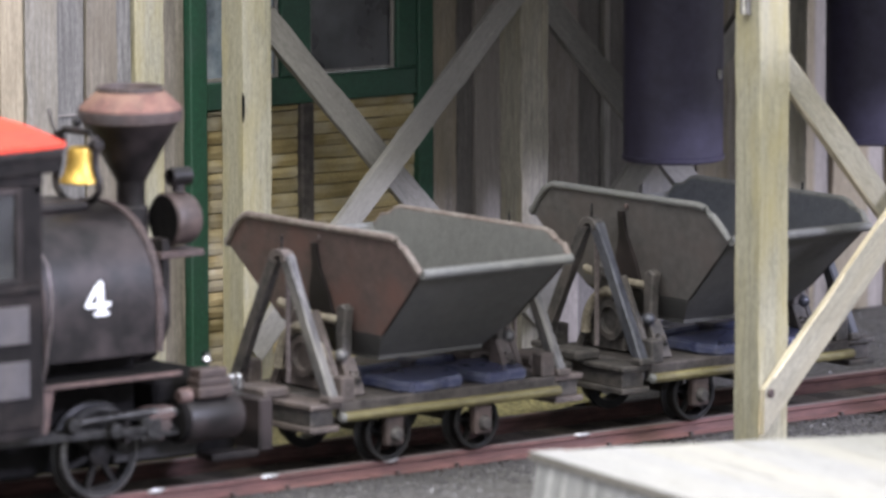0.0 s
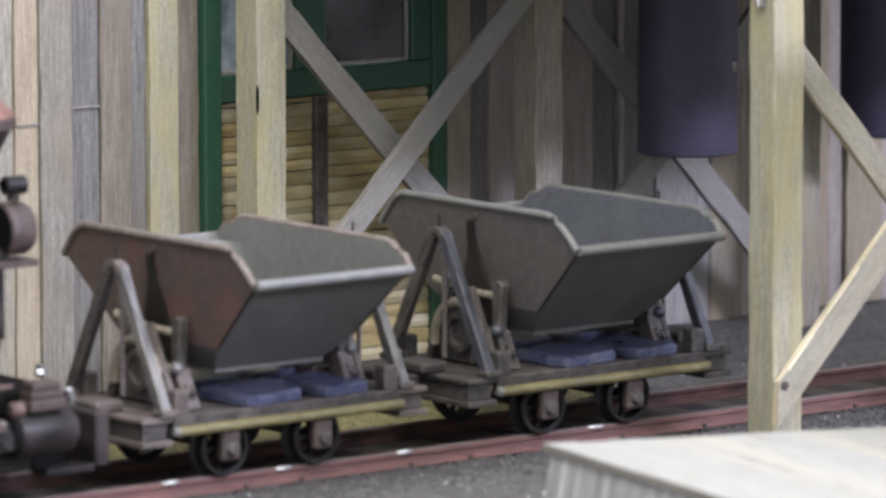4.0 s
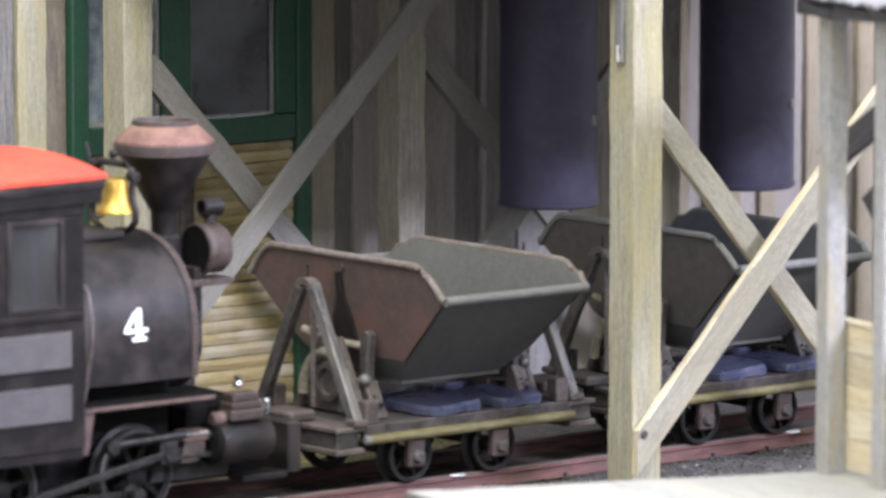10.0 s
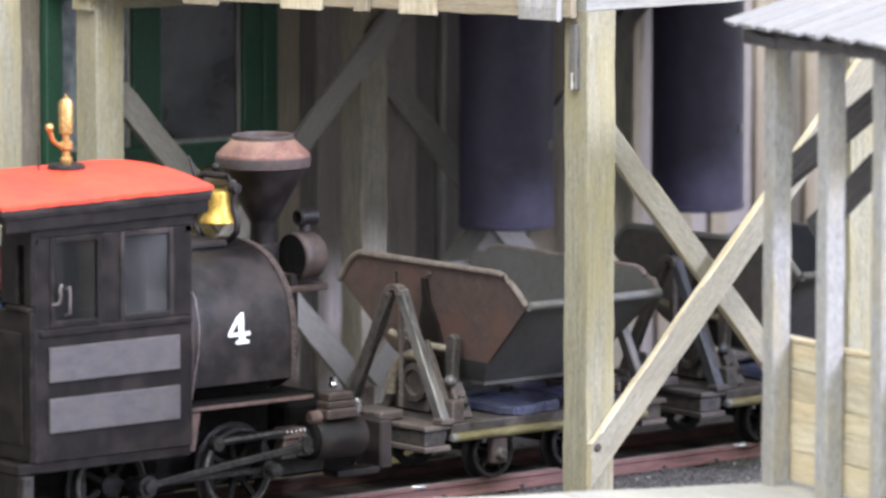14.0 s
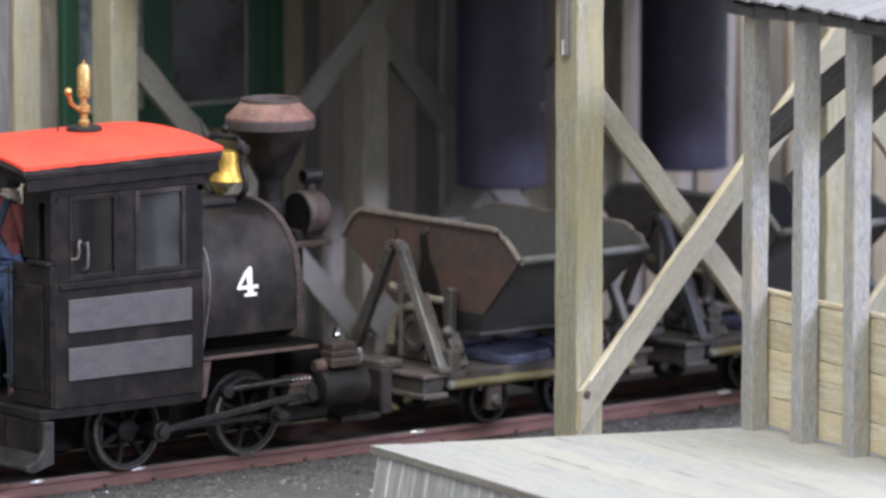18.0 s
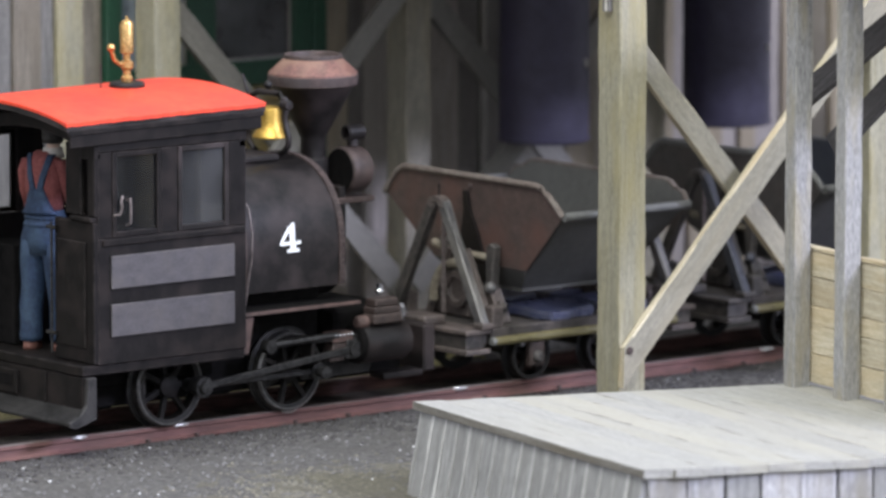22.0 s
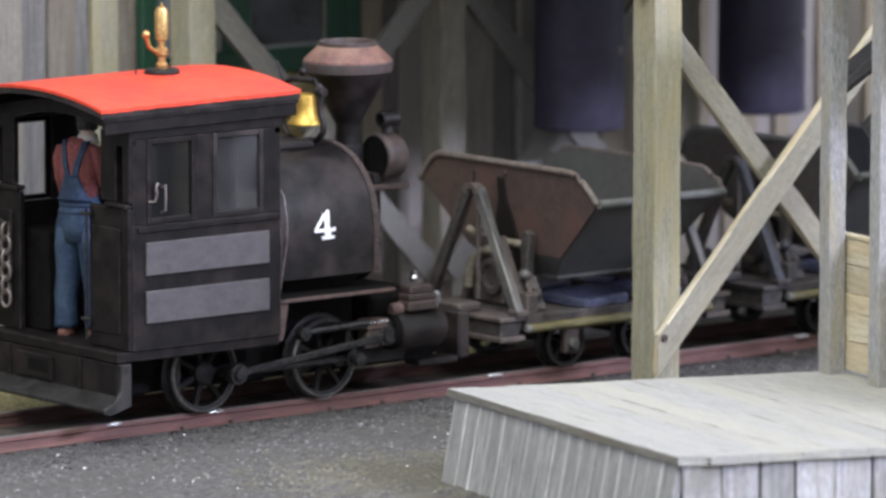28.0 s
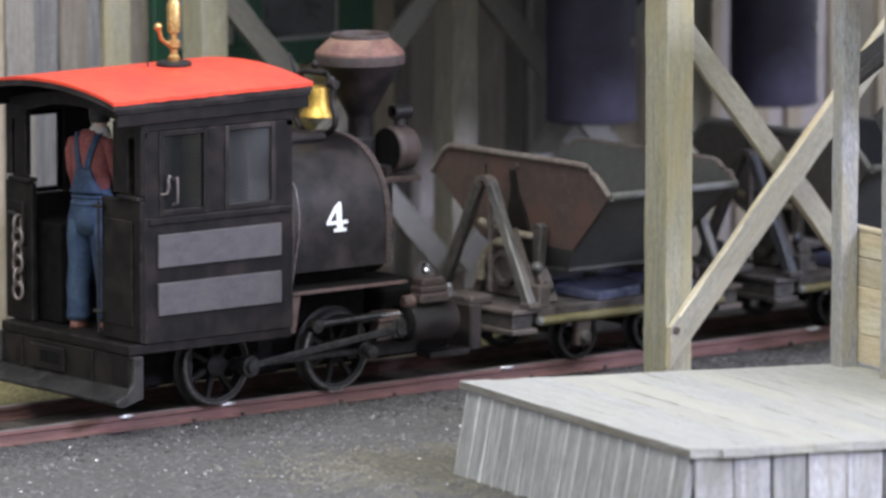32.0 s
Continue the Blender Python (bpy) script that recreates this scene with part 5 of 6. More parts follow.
    for k in range(2, 8):
        bm = bmesh.new()
        ring = []
        for i in range(16):
            a = 2 * math.pi * i / 16
            ring.append((0, 2.2 * math.cos(a), 3.5 * math.sin(a)))
        n = len(ring)
        rows = []
        for i, p in enumerate(ring):
            pv = Vector(p)
            d = (Vector(ring[(i + 1) % n]) - Vector(ring[i - 1])).normalized()
            u = Vector((1, 0, 0))
            v = d.cross(u)
            rows.append([bm.verts.new((pv + (u * math.cos(j * 1.0472) + v * math.sin(j * 1.0472)) * 0.75) * MM) for j in range(6)])
        for i in range(n):
            for j in range(6):
                bm.faces.new((rows[i][j], rows[i][(j + 1) % 6], rows[(i + 1) % n][(j + 1) % 6], rows[(i + 1) % n][j]))
        bmesh.ops.recalc_face_normals(bm, faces=bm.faces[:])
        part("link", smooth(bm, 80), CHAIN, chain, m=pose(-114.5 * MM, 35.4 * MM, (88 - 5.4 * k) * MM, 0, 0, 20 if k % 2 else 100))
    # backhead and bunker seen through the openings
    part("backhead", bm_lathe([(20, -52), (20, -40.2)], 28, "x", (0, 0, 66)), INSIDE, L)
    part("bunker", bm_box(-106, -62, 18, 42, 37.8, 78, 0.6), INSIDE, L)
    # wheels and rods
    wheels = []
    for x in DRIVERS:
        part("axle", bm_lathe([(3, -22), (3, 22)], 14, "y", (x, 0, AXLE_Z)), STEEL, L)
        for s in (-1, 1):
            w = build_wheel("driving_wheel", TREAD, -28.2, -22.8, 7, 4.6, L, "oily black spoked driving wheel")
            part("counterweight", bm_prism([(-6 + 0.8 * i, -(13.2 ** 2 - (-6 + 0.8 * i) ** 2) ** 0.5) for i in range(16)], -27.6, -25, "y"), WHEEL, w)
            part("tyre", bm_lathe([(TREAD - 1.2, -28.65), (TREAD - 0.5, -28.7), (TREAD + 0.15, -28.0), (TREAD + 0.15, -24.5)], 40, "y", (0, 0, 0), False), TYRE, w, "worn bright tyre")
            part("crank_pin", bm_lathe([(2.6, -27), (2.6, -31.8), (2.0, -32.2), (2.0, -39), (2.8, -39.2), (2.6, -40.6), (0, -40.8)], 16, "y", (0, 0, CRANK)), STEEL, w)
            wheels.append((w, x, s))
    rods = []
    for s in (-1, 1):
        bm = bm_box(-2.6, 63.3, -0.9, 0.9, -1.2, 1.2, 0.4)
        for x in (0, 60.7):
            bmesh.ops.create_cone(bm, cap_ends=True, segments=18, radius1=3.6 * MM, radius2=3.6 * MM, depth=3 * MM, matrix=Matrix.Translation(mm(x, 0, 0)) @ pose(0, 0, 0, 90))
        rods.append((part("coupling_rod", bm, STEEL, L, "oily steel rod"), "couple", s))
        bm = bm_box(-2, ROD_LENGTH + 2, -0.9, 0.9, -1.4, 1.4, 0.4)
        for x, r in ((0, 4.2), (ROD_LENGTH, 3.2)):
            bmesh.ops.create_cone(bm, cap_ends=True, segments=18, radius1=r * MM, radius2=r * MM, depth=3.4 * MM, matrix=Matrix.Translation(mm(x, 0, 0)) @ pose(0, 0, 0, 90))
        rods.append((part("main_rod", bm, STEEL, L, "oily steel rod"), "main", s))
        bm = bm_box(-4, 4, -3, 3, -4.2, 4.2, 0.6)
        add_box(bm, 0, 14, -0.8, 0.8, -0.8, 0.8)
        rods.append((part("crosshead", bm, STEEL, L), "cross", s))
    return L, wheels, rods


def build_driver():
    """The painted figure in the cab doorway, one mesh."""
    bm = bmesh.new()

    def blob(mat, sections, steps=16):
        """Stacked ellipses (x, y, z, rx, ry) in mm."""
        rings = []
        for x, y, z, rx, ry in sections:
            rings.append([bm.verts.new(mm(x + rx * math.cos(2 * math.pi * i / steps), y + ry * math.sin(2 * math.pi * i / steps), z)) for i in range(steps)])
        fs = []
        for a, b in zip(rings, rings[1:]):
            for i in range(steps):
                fs.append(bm.faces.new((a[i], a[(i + 1) % steps], b[(i + 1) % steps], b[i])))
        fs.append(bm.faces.new(rings[0][::-1]))
        fs.append(bm.faces.new(rings[-1]))
        for f in fs:
            f.material_index = mat
            f.smooth = True
    X, Y = -101.2, 2.6
    for s, dx in ((-1, 1.5), (1, -1)):
        y = Y + s * 6.2
        blob(4, [(X + 1 + dx, y, 37.6, 5.5, 3.2), (X + 1 + dx, y, 39.5, 5.5, 3.2), (X + dx, y, 42.2, 3.4, 3.0)])
        blob(0, [(X + dx, y, 41, 4.6, 4.5), (X + dx, y, 43, 4.9, 4.8), (X + dx * 0.8, y, 47, 4.5, 4.5), (X + dx, y, 55, 4.7, 4.7), (X + 0.5, Y + s * 5.8, 63, 5.0, 5.0), (X, Y + s * 5.2, 74, 6.0, 5.8), (X, Y + s * 4.4, 82, 6.2, 6.0)])
    blob(0, [(X, Y, 76, 6.4, 9.4), (X, Y, 82, 7.2, 10.8), (X, Y, 88, 6.6, 9.8), (X, Y, 94, 6.5, 9.6)])
    for z in (88, 91):
        blob(0, [(X, Y, z - 0.9, 6.6, 9.9), (X, Y, z, 7.1, 10.4), (X, Y, z + 0.9, 6.6, 9.9)])
    blob(1, [(X, Y, 93.8, 6.4, 9.3), (X, Y, 103, 6.8, 10.4), (X, Y, 110, 6.6, 10.8), (X, Y, 115, 5.2, 8.8), (X, Y, 117.4, 3.2, 4.6)])
    # overall back and braces, laid over the shirt
    def strip(y_of, half_of, z0, z1, n=10):
        rows = []
        for i in range(n + 1):
            z = z0 + (z1 - z0) * i / n
            rx, ry = (6.9, 10.9) if z < 108 else (6.9 - (z - 108) * 0.28, 10.9 - (z - 108) * 0.3)
            row = []
            for k in range(5):
                y = max(-0.96 * ry, min(0.96 * ry, y_of(i / n) + half_of(i / n) * (k - 2) / 2))
                x = -rx * (1 - (y / ry) ** 2) ** 0.5
                row.append((bm.verts.new(mm(X + x - 0.7, Y + y * 1.04, z)), bm.verts.new(mm(X + x + 1.2, Y + y, z))))
            rows.append(row)
        for p, q in zip(rows, rows[1:]):
            for k in range(4):
                for side in (0, 1):
                    bm.faces.new((p[k][side], p[k + 1][side], q[k + 1][side], q[k][side])).smooth = True
            bm.faces.new((p[0][0], q[0][0], q[0][1], p[0][1]))
            bm.faces.new((p[4][0], q[4][0], q[4][1], p[4][1]))
        for r in (rows[0], rows[-1]):
            for k in range(4):
                bm.faces.new((r[k][0], r[k + 1][0], r[k + 1][1], r[k][1]))
    strip(lambda f: 0, lambda f: 9.4 - 5.6 * f ** 0.7, 92.5, 103)
    for s in (-1, 1):
        strip(lambda f: s * (1.8 + 4.2 * f), lambda f: 1.5, 102, 116.4)
    # arms
    for s in (-1, 1):
        blob(1, [(X + 5, Y + s * 12, 94, 2.6, 2.6), (X + 2, Y + s * 12.2, 101, 3.3, 3.2), (X, Y + s * 11.4, 109, 3.6, 3.4), (X, Y + s * 9.4, 114, 3.4, 3.2)])
        blob(1, [(X + 15, Y + s * 9, 96, 2.2, 2.2), (X + 9, Y + s * 11, 94.5, 2.6, 2.6), (X + 4.4, Y + s * 12, 94, 2.8, 2.6), (X + 4, Y + s * 12, 96, 2.6, 2.6)])
        blob(2, [(X + 19, Y + s * 8.6, 96.4, 2.0, 2.0), (X + 15, Y + s * 9, 98, 2.2, 2.2)])
    X, Y = X + 2.4, Y - 3.2
    blob(5, [(X - 0.6, Y, 114.6, 5.0, 6.2), (X - 0.6, Y, 116.4, 4.6, 5.6), (X - 0.4, Y, 118.6, 3.9, 4.4)])
    blob(2, [(X, Y, 116.5, 3.0, 3.2), (X, Y, 119.5, 3.0, 3.1), (X + 0.6, Y, 121, 4.6, 4.2), (X + 0.8, Y, 124, 5.3, 4.8)])
    blob(3, [(X - 0.4, Y, 120.4, 4.6, 4.6), (X - 0.3, Y, 123, 5.4, 5.2), (X, Y, 126, 5.6, 5.4), (X, Y, 128.6, 4.6, 4.4), (X, Y, 129.6, 2.4, 2.4)])
    X, Y = X - 2.4, Y + 3.2
    bmesh.ops.recalc_face_normals(bm, faces=bm.faces[:])
    for f in bm.faces:
        if len(f.verts) == 4 and f.calc_area() < 1.5e-5 and not f.smooth:
            f.material_index = 0
    me = bpy.data.meshes.new("driver_figurine")
    bmesh.ops.translate(bm, verts=bm.verts[:], vec=-mm(X, Y, 37.5))
    for v in bm.verts:
        v.co.y *= 1 - 0.2 * min(max((v.co.z / MM - 44) / 14, 0), 1)
    bm.to_mesh(me)
    bm.free()
    for m in (DENIM, SHIRT, SKIN, HAIR, BOOT, COLLAR):
        me.materials.append(m)
    ob = new("driver_figurine", me)
    ob.matrix_basis = pose(X * MM, Y * MM, 37.5 * MM, 0, 0, 24)
    tagged(ob, "painted figurine in blue overalls and red shirt standing in the cab", "figurine")
    return ob, (X, Y)


# ---- the tipping wagons ----
WAGONS = (152, 298)


def build_wagon(c):
    W = thing("tipping_wagon", c, 0, 6.4, "grey V-shaped tipping skip wagon on a grimy iron frame", "wagon", "tipping wagons")

    def X(x):
        return c + x
    for s in (-1, 1):
        sill = part("side_sill", bm_box(X(-50), X(50), min(s * 27.2, s * 31.1), max(s * 27.2, s * 31.1), 23.6, 30.5, 0.4), SILL, W)
        part("sill_bar", bm_tube([(X(-50.5), s * 32.4, 25.2), (X(50.5), s * 32.4, 25.2)], 1.9, 12), OCHRE, sill, "ochre scuffed round bar along the sill")
        part("bar_end", bm_lathe([(0, c - 51.3), (1.3, c - 51.2), (1.95, c - 50.4), (1.95, c - 49.4)], 12, "x", (0, s * 32.4, 25.2)), SKIPRIM, sill, "chalky bar end")
        for x in (-25.5, 15.5):
            box = part("axle_box", bm_box(X(x - 4), X(x + 4), s * 30 - 2, s * 30 + 2, 12.4, 23.4, 0.8), CHEST, W)
            part("axle_cap", bm_lathe([(0, s * 34), (1.8, s * 34), (2.6, s * 33.2), (3.0, s * 31.8)], 16, "y", (X(x), 0, 16.6)), IRON, box, "grimy grey axle cap")
    for e in (-1, 1):
        x0, x1 = sorted((e * 50.2, e * 63.5))
        beam = part("end_beam", bm_box(X(x0), X(x1), -31, 31, 20, 22.2, 0.4), GRIME, W)
        part("beam_web", bm_box(X(x0 + 1.4), X(x1 - 1.4), -29, 29, 22.3, 28.3, 0.3), IRON, beam)
        part("beam_flange", bm_box(X(x0), X(x1), -31, 31, 28.4, 30.4, 0.4), GRIME, beam)
        part("buffer_block", bm_box(X(e * 62 - 6), X(e * 62 + 6), -9, 9, 30.6, 34.4, 0.8), GRIME, beam)
        part("coupler", bm_box(X(e * 70 - 4.5), X(e * 70 + 4.5), -4.5, 4.5, 22, 30, 0.8), IRON, beam)
        if e < 0:
            part("coupling_pin", bm_lathe([(1.2, 26), (1.2, 34), (2.5, 34.4), (2.6, 38.6), (1.6, 39.6), (0, 39.6)], 14, "z", (X(e * 73), 0, 0)), CHROME, beam, "bright coupling pin")
        # A-frame that carries the skip
        x = e * 53
        bend = [(4.9 * math.cos(math.pi * i / 10), 79.2 + 4.2 * math.sin(math.pi * i / 10) ** 0.6) for i in range(11)]
        inside = [(2.6 * math.cos(math.pi * i / 10), 78.4 + 2.6 * math.sin(math.pi * i / 10)) for i in range(11)]
        a = part("a_frame_cap", bm_prism(bend + inside[::-1], X(x - 2.3), X(x + 2.3), "x", 0.3), GRIME, W, "rounded cap of the iron A-frame")
        for s in (-1, 1):
            # near leg coloured pale as if lit, far leg dark as if shaded
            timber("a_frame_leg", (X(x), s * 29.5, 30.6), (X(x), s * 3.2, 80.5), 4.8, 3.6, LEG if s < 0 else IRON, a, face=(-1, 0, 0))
            part("leg_foot", bm_box(X(x - 3.2), X(x + 3.2), s * 29.5 - 3.4, s * 29.5 + 3.4, 30.6, 33, 0.5), GRIME, a)
            part("foot_block", bm_box(X(x - e * 9.5), X(x - e * 3.4), s * 28 - 3.2, s * 28 + 3.2, 30.6, 39.4, 0.5), GRIME, a, "worn square foot block")
        part("hook_rod", bm_tube([(X(x), 0, 83), (X(x), 0, 86.5), (X(x), 0, 88.4)], 0.5, 6), STEEL, a)
        part("hanger_rod", bm_tube([(X(x + 3), 0.5, 34), (X(x + 3), 0.5, 80)], 0.95, 6), CHAIN, a)
        # cradle: cross tube, curved arms, rocker ring, small gear wheel
        xi = e * 36
        part("cross_tube", bm_tube([(X(xi), 24, 60), (X(xi), 16, 58.4), (X(xi), 0, 57), (X(xi), -14, 57)], 1.7), TAN_TUBE, W, "tan cross tube")
        for s in (-1, 1):
            arm = part("cradle_arm", bm_prism([(s * 12, 36), (s * 17.5, 36), (s * 16.6, 46), (s * 17.2, 54), (s * 18.4, 62), (s * 15.6, 63.6), (s * 12.6, 62), (s * 12.2, 54), (s * 12.6, 46)], X(xi - 2), X(xi + 2), "x", 0.5), IRON, W)
            part("arm_foot", bm_prism([(s * 12, 31), (s * 24, 31), (s * 17, 44), (s * 13, 44)], X(xi - 3), X(xi + 3), "x", 0.4), GRIME, arm)
            bm = bmesh.new()
            bmesh.ops.create_icosphere(bm, subdivisions=2, radius=2.5 * MM, matrix=Matrix.Translation(mm(X(xi - e * -3), s * 17, 45)))
            part("ball_joint", smooth(bm, 80), LEG, arm, "chalky ball joint")
            part("inner_leg", bm_tube([(X(xi + e * 6), s * 20, 31), (X(xi + e * 6), s * 5, 60)], 1.9, 6), GRIME, W)
        ring = [(X(xi + e * 7), 1 + 14.5 * math.cos(math.pi * i / 14), 37 + 17 * math.sin(math.pi * i / 14)) for i in range(15)]
        part("rocker_ring", bm_tube(ring, 2.1), TAN_TUBE, W, "curved rust-brown rocker")
        part("rocker_drum", bm_lathe([(0, -1.0), (4.8, -1.0), (5.2, -2.6), (7.6, -2.4), (8.2, 0), (7.6, 2.4), (5.2, 2.6), (4.8, 1.0), (0, 1.0)], 24, "x", (X(xi + e * 5), 1, 43)), GRIME, W, "hollow rocker drum")
        part("spring_box", bm_box(X(xi - 5), X(xi + 5), -5, 15, 31, 38, 0.8), GRIME, W)
        coil = [(X(xi) + 1.6 * math.cos(i * 0.9), -21 + 1.6 * math.sin(i * 0.9), 33 + i * 0.26) for i in range(26)]
        part("coil_spring", bm_tube(coil, 0.5, 5), IRON, W, "small coil spring")
        part("tie_rod", bm_tube([(X(xi), -24, 36), (X(xi), 24, 36)], 0.9, 6), STEEL, W)
    part("deck_plate", bm_box(X(-50), X(50), -27, 27, 27, 30.4, 0.4), SILL, W)
    # loose blue-grey plates under the skip
    for k, (x0, x1) in enumerate(((-22, 7), (13, 37))):
        for s in (-1, 1):
            w = x1 - x0
            outline = [(x0, s * 6), (x0 + w * 0.55, s * 4.5), (x1 - 1, s * 6), (x1 + 3, s * 15), (x1 + 2.2, s * 26), (x1 - 1, s * 31), (x0 + w * 0.62, s * 30.2), (x0 + w * 0.5, s * 32.2), (x0 + 4.5, s * 31.4), (x0 + 1.2, s * 24), (x0 + 2, s * 15)]
            bm = bm_prism([(X(x), y) for x, y in outline], 30.6, 34.6, "z")
            for v in bm.verts:
                f = (abs(v.co.y) / MM - 5) / 27
                lift = 1.4 * (1 - f) + (0.9 - 0.5 * k) * ((v.co.x / MM - c - x0) / w - 0.5) + 0.5 * noise.noise(v.co * 120)
                v.co.z += lift * MM if v.co.z > 32 * MM else max(lift, 0) * 0.6 * MM
            bmesh.ops.bevel(bm, geom=bm.edges[:], offset=0.8 * MM, segments=2, affect="EDGES", clamp_overlap=True)
            part("rocker_plate", smooth(bm, 30), SLATE, W, "blue-grey thick steel slab")
    # the skip body
    half, mid, low = 58.5, 46.0, 20.0
    zr, zt, zb = 78.6, 90.4, 43.6
    xr, xb = 34.5, 29.5
    th = 1.3
    zm = 53.0
    ym = low + (half - low) * (zm - zb) / (zr - zb)
    xm, xb = 30.8, 24.0
    for s in (-1, 1):
        bm = bmesh.new()
        outer = [(-xb, s * low, zb), (xb, s * low, zb), (xm, s * ym, zm), (xr, s * half, zr), (-xr, s * half, zr), (-xm, s * ym, zm)]
        nrm = Vector((0, s * (zr - zb), -(half - low))).normalized() * th
        v0 = [bm.verts.new(mm(X(p[0]), p[1], p[2])) for p in outer]
        v1 = [bm.verts.new(mm(X(p[0]), p[1], p[2]) - nrm * MM) for p in outer]
        bm.faces.new(v0)
        bm.faces.new(v1[::-1])
        for i in range(6):
            bm.faces.new((v0[i], v1[i], v1[(i + 1) % 6], v0[(i + 1) % 6]))
        bmesh.ops.recalc_face_normals(bm, faces=bm.faces[:])
        # outer faces get the shade-darkened steel
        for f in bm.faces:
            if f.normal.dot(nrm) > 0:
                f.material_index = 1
        p = part("skip_side", bm, [SKIP, SKIPOUT], W, "grey steel skip side, outside darkened for shade")
        part("side_rim", bm_tube([(X(-xr), s * (half + 0.4), zr), (X(xr), s * (half + 0.4), zr)], 1.9, 10), SKIPRIM, p, "chalky rolled rim")
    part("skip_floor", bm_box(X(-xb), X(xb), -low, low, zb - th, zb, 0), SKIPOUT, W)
    for e in (-1, 1):
        def ex(z):
            return e * (xm + (xr - xm) * (z - zm) / (zr - zm))
        zt = 90.4 if e < 0 else 87.2
        outline = [(-ym, zm), (ym, zm), (half, zr), (half - 1.4, zr + 1.0), (half - 4.4, zr + 4.6), (mid + 3.4, zt - 3.0), (mid, zt - 0.8), (mid - 3, zt), (-mid + 3, zt), (-mid, zt - 0.8), (-mid - 3.4, zt - 3.0), (-half + 4.4, zr + 4.6), (-half + 1.4, zr + 1.0), (-half, zr)]
        bm = bmesh.new()
        a = [bm.verts.new(mm(X(ex(z)), y, z)) for y, z in outline]
        b = [bm.verts.new(mm(X(ex(z) - e * th), y, z)) for y, z in outline]
        bm.faces.new(a)
        bm.faces.new(b[::-1])
        for i in range(len(a)):
            bm.faces.new((a[i], b[i], b[(i + 1) % len(a)], a[(i + 1) % len(a)]))
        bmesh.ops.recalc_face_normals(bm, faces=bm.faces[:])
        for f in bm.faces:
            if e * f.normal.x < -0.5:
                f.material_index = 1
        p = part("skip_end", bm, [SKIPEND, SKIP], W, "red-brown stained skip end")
        part("end_rim", bm_tube([(X(ex(z)), y, z) for y, z in outline[2:]], 1.4, 8), RIMEND, p, "brown worn rim of the skip end")
        bm = bmesh.new()
        q = [(X(e * xm), -ym, zm), (X(e * xm), ym, zm), (X(e * xb), low, zb), (X(e * xb), -low, zb)]
        a = [bm.verts.new(mm(*v)) for v in q]
        b = [bm.verts.new(mm(v[0] - e * 0.9, v[1], v[2] + 0.9)) for v in q]
        bm.faces.new(a)
        bm.faces.new(b[::-1])
        for i in range(4):
            bm.faces.new((a[i], b[i], b[(i + 1) % 4], a[(i + 1) % 4]))
        bmesh.ops.recalc_face_normals(bm, faces=bm.faces[:])
        part("lower_end", bm, SKIPOUT, W, "lower end of the skip, darkened for shade")
        # rounded inner corners between end and sides
        for s in (-1, 1):
            bm2 = bmesh.new()
            rows = []
            for k in range(7):
                z = zm + (zr - 0.4 - zm) * k / 6
                xc, yc = ex(z) - e * (th + 0.05), s * (ym + (half - ym) * (z - zm) / (zr - zm) - th - 0.6)
                r = 15 * (0.45 + 0.55 * k / 6)
                row = []
                for i in range(9):
                    f = i / 8
                    wa, wc, wb = (1 - f) ** 2, 2 * f * (1 - f), f * f
                    row.append(bm2.verts.new(mm(X(xc - e * r * wa), yc - s * r * wb, z)))
                rows.append(row)
            for p0, p1 in zip(rows, rows[1:]):
                for i in range(8):
                    bm2.faces.new((p0[i], p0[i + 1], p1[i + 1], p1[i]))
            part("corner_fillet", smooth(bm2, 60), SKIP, p)
        if e < 0:
            part("end_rivet", bm_lathe([(1.1, 0), (1.1, e * 0.9), (0.6, e * 1.3), (0, e * 1.3)], 12, "x", (X(ex(86)), 0, 86)), RUSTY, p)
        bm = bmesh.new()
        quad = [(-5, 54), (11, 54), (8.5, 66), (5, 75), (4.4, 84), (1.6, 84), (1.0, 75), (-2.5, 66)]
        a = [bm.verts.new(mm(X(ex(z) + e * 0.1), y, z)) for y, z in quad]
        b = [bm.verts.new(mm(X(ex(z) + e * 1.6), y, z)) for y, z in quad]
        bm.faces.new(a)
        bm.faces.new(b[::-1])
        for i in range(8):
            bm.faces.new((a[i], b[i], b[(i + 1) % 8], a[(i + 1) % 8]))
        bmesh.ops.recalc_face_normals(bm, faces=bm.faces[:])
        part("trunnion_plate", bm, BLACK, p, "dark hanger plate")
    for x in (-25.5, 15.5):
        for s in (-1, 1):
            w = build_wheel("wagon_wheel", 10.2, -27.6, -21.6, 5, 3.2, W, "small dark spoked wheel", pose(X(x) * MM, 0, 16.6 * MM))
            w["side"] = s
            w["centre"] = x
            if s > 0:
                w.matrix_basis = pose(X(x) * MM, 0, 16.6 * MM, 0, 0, 180)
            part("tyre", bm_lathe([(8.6, -27.9), (9.9, -28), (10.35, -27.4), (10.35, -24.4)], 32, "y", (0, 0, 0), False), WHEEL, w, "worn bright tyre")
        part("axle", bm_lathe([(1.8, -22), (1.8, 22)], 12, "y", (X(x), 0, 16.6)), STEEL, W)
    return W


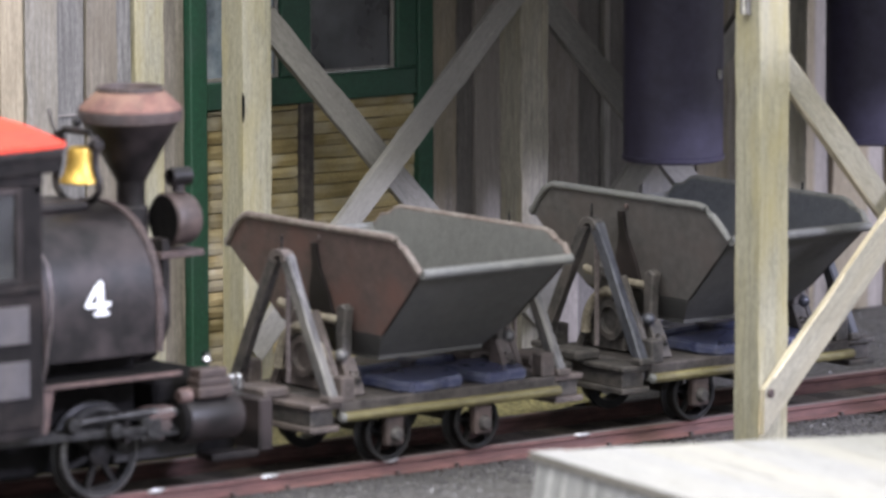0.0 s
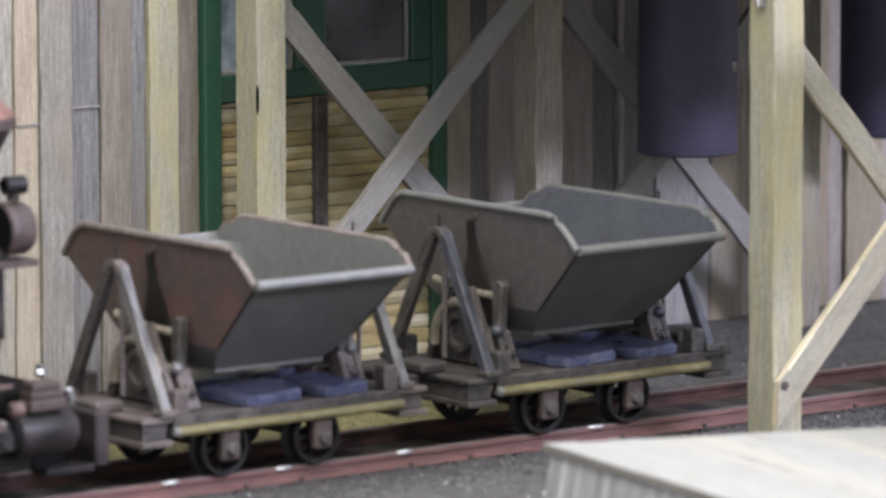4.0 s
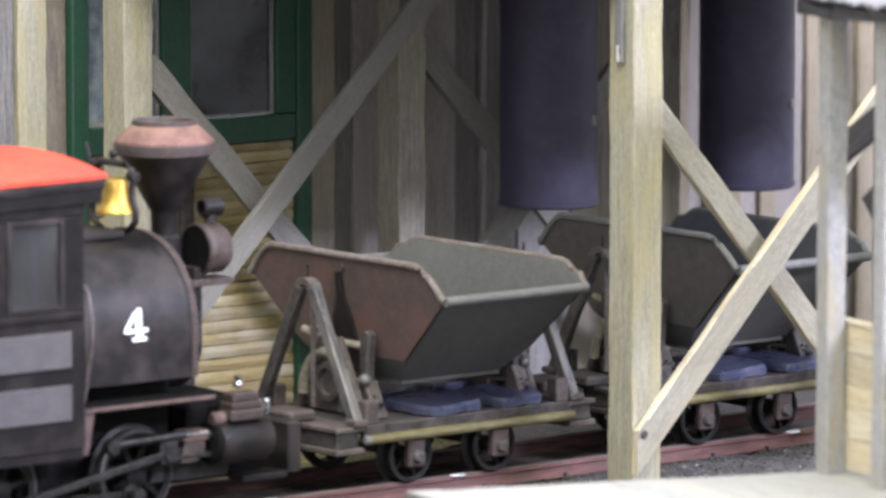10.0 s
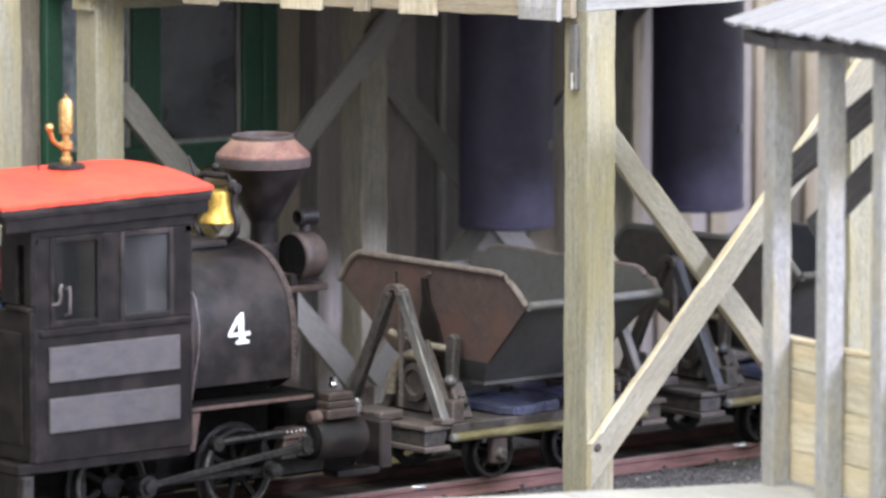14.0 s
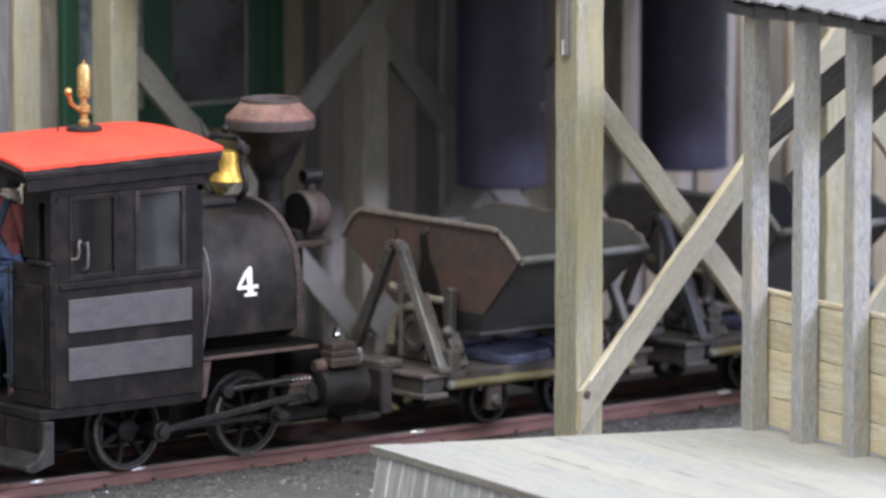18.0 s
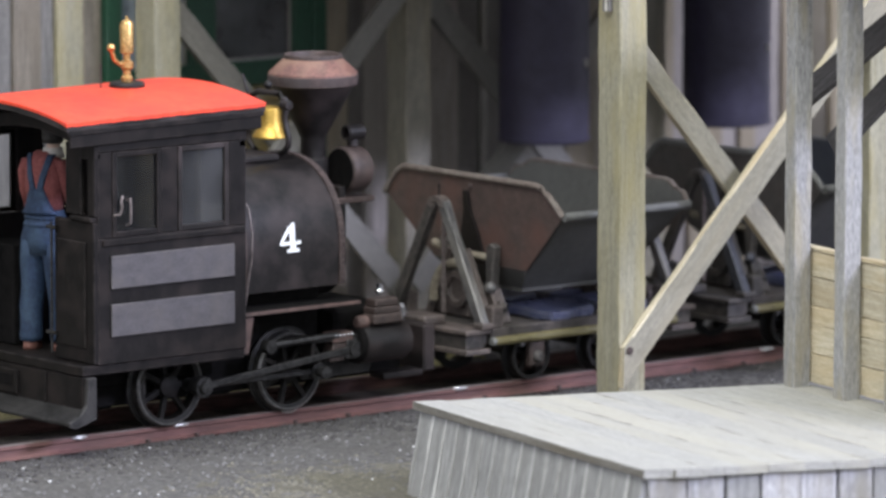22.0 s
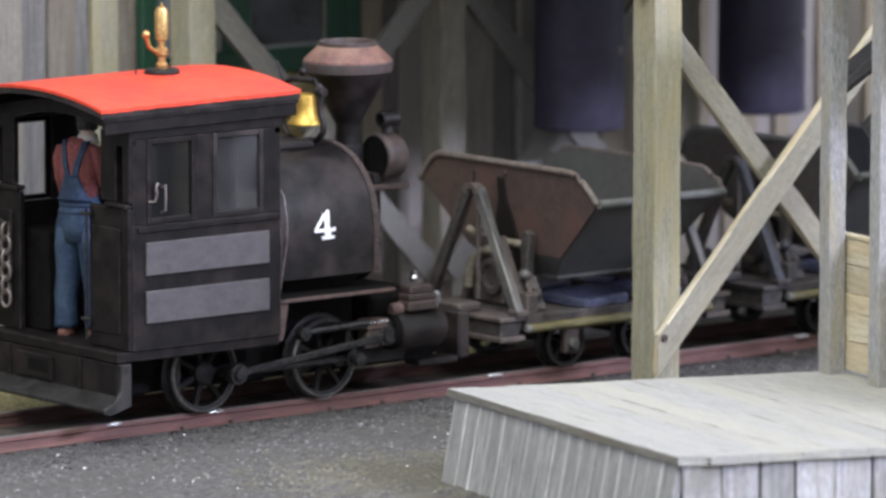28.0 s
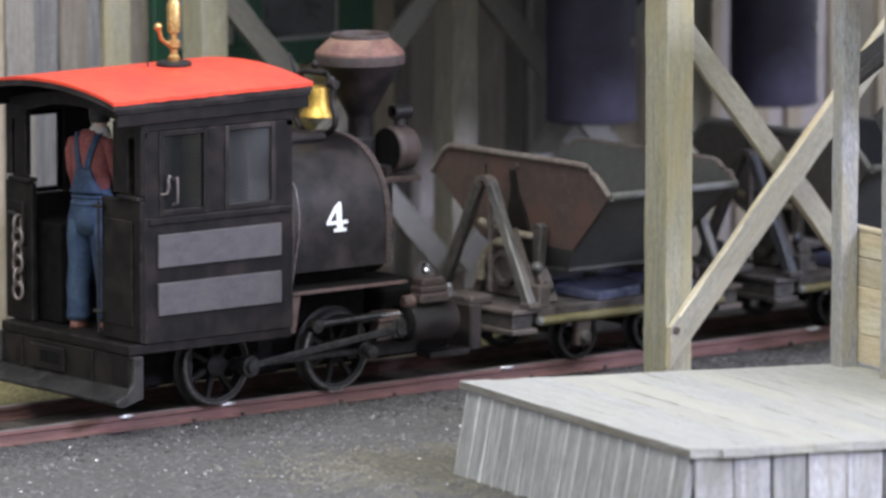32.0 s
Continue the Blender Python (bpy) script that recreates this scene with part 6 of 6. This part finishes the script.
loco, loco_wheels, loco_rods = build_loco()
figurine, figurine_at = build_driver()
wagons = [build_wagon(WAGONS[0])]
for c in WAGONS[1:]:
    wagons.append(copy_thing(wagons[0], pose(c * MM, 0, 6.4 * MM)))
    wagons[-1]["label"] = "V-shaped tipping skip wagon behind the first one, darkened for shed shade"
    # legs, frame and skip recoloured darker and bluer: shed shade painted in
    for child in wagons[-1].children:
        for piece in (child, *child.children):
            worn = {"pale_worn_leg": LEG_DARK, "pinkish_grey_grime": IRON}.get(piece.data.materials[0].name)
            if worn:
                piece.data = piece.data.copy()
                piece.data.materials[0] = worn
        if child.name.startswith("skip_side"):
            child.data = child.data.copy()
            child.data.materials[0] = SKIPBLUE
            child["label"] = "steel skip side, bluish shed light and outer shade painted in"
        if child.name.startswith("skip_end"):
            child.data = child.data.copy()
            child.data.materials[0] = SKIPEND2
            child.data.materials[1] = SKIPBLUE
            child["label"] = "grey-brown skip end"
            for rim in child.children:
                if rim.name.startswith("corner_fillet"):
                    rim.data = rim.data.copy()
                    rim.data.materials[0] = SKIPBLUE
                if rim.name.startswith("end_rim"):
                    rim.data = rim.data.copy()
                    rim.data.materials[0] = SKIPRIM
                    rim["label"] = "chalky rim of the skip end"
build_grit()

# ---- what moves: the train rolls back, waits, and comes forward to its stop ----
TRAVEL = [(0.0, -0.1291), (0.5, -0.1308), (1.0, -0.1657), (1.5, -0.2067), (2.0, -0.2088), (2.5, -0.2090), (7.0, -0.2092), (7.5, -0.1912), (8.0, -0.1595), (8.5, -0.1351), (9.0, -0.1129), (9.5, -0.0893), (10.0, -0.0613), (10.5, -0.0356), (11.0, -0.0088), (11.5, 0.0003), (12.0, 0.0003), (32.0, 0.0003)]


def travelled(t):
    """Metres from the final stop, eased between the known stations."""
    pts = TRAVEL
    for i in range(len(pts) - 1):
        if pts[i][0] <= t <= pts[i + 1][0]:
            break
    (t0, s0), (t1, s1) = pts[i], pts[i + 1]

    def slope(k):
        if k <= 0 or k >= len(pts) - 1:
            return 0.0
        a = (pts[k][1] - pts[k - 1][1]) / (pts[k][0] - pts[k - 1][0])
        b = (pts[k + 1][1] - pts[k][1]) / (pts[k + 1][0] - pts[k][0])
        return 0.0 if a * b <= 0 else 2 * a * b / (a + b)
    h = t1 - t0
    u = (t - t0) / h
    return (1 + 2 * u) * (1 - u) ** 2 * s0 + u * (1 - u) ** 2 * h * slope(i) + u * u * (3 - 2 * u) * s1 + u * u * (u - 1) * h * slope(i + 1)


def motions():
    times = [i * 0.1 for i in range(21)] + [2.5, 4.5, 6.5, 6.8] + [7.0 + 0.1 * i for i in range(51)] + [13.0, 20.0, 32.0]
    roll = [(t, travelled(t)) for t in times]
    # the coupling's slack closes as the train sets back and opens again on the way to its stop
    def slack(t):
        a, b = min(max(t / 1.0, 0), 1), min(max((t - 8.2) / 1.2, 0), 1)
        return 0.0025 * (a * a * (3 - 2 * a) - b * b * (3 - 2 * b))
    pushed = [(t, s + slack(t)) for t, s in roll]
    for ob, x, y, z, rz in ((loco, -0.035, 0, 0.0064, 0), (figurine, figurine_at[0] * MM, figurine_at[1] * MM, 0.0375, 24)):
        walk(ob, [(t, pose(x + s, y, z, 0, 0, rz)) for t, s in pushed])
    for w, c in zip(wagons, WAGONS):
        walk(w, [(t, pose(c * MM + s, 0, 0.0064)) for t, s in roll])
    for w, x, side in loco_wheels:
        turn = Matrix.Rotation(math.pi, 4, "Z") if side > 0 else Matrix.Identity(4)
        lead = 90 if side < 0 else 180
        walk(w, [(t, pose(x * MM, 0, AXLE_Z * MM, 0, lead + math.degrees(s / (TREAD * MM)), 0) @ turn) for t, s in pushed])
    for rod, kind, side in loco_rods:
        rows = []
        for t, s in pushed:
            a = radians(90 if side < 0 else 180) + s / (TREAD * MM)
            px, pz = CRANK * math.sin(a), AXLE_Z + CRANK * math.cos(a)
            reach = math.sqrt(ROD_LENGTH ** 2 - (CROSS_Z - pz) ** 2)
            rise = math.degrees(math.atan2(CROSS_Z - pz, reach))
            if kind == "couple":
                rows.append((t, pose((DRIVERS[0] + px) * MM, side * 0.0337, pz * MM)))
            elif kind == "main":
                rows.append((t, pose((DRIVERS[0] + px) * MM, side * 0.0372, pz * MM, 0, -rise, 0)))
            else:
                rows.append((t, pose((DRIVERS[0] + px + reach) * MM, side * 0.0345, CROSS_Z * MM)))
        walk(rod, rows)
    for w, c in zip(wagons, WAGONS):
        for child in w.children:
            if child.name.startswith("wagon_wheel"):
                side, x = child["side"], child["centre"]
                turn = Matrix.Rotation(math.pi, 4, "Z") if side > 0 else Matrix.Identity(4)
                walk(child, [(t, pose((WAGONS[0] + x) * MM, 0, 0.0166, 0, math.degrees(s / 0.0102), 0) @ turn) for t, s in roll])


motions()
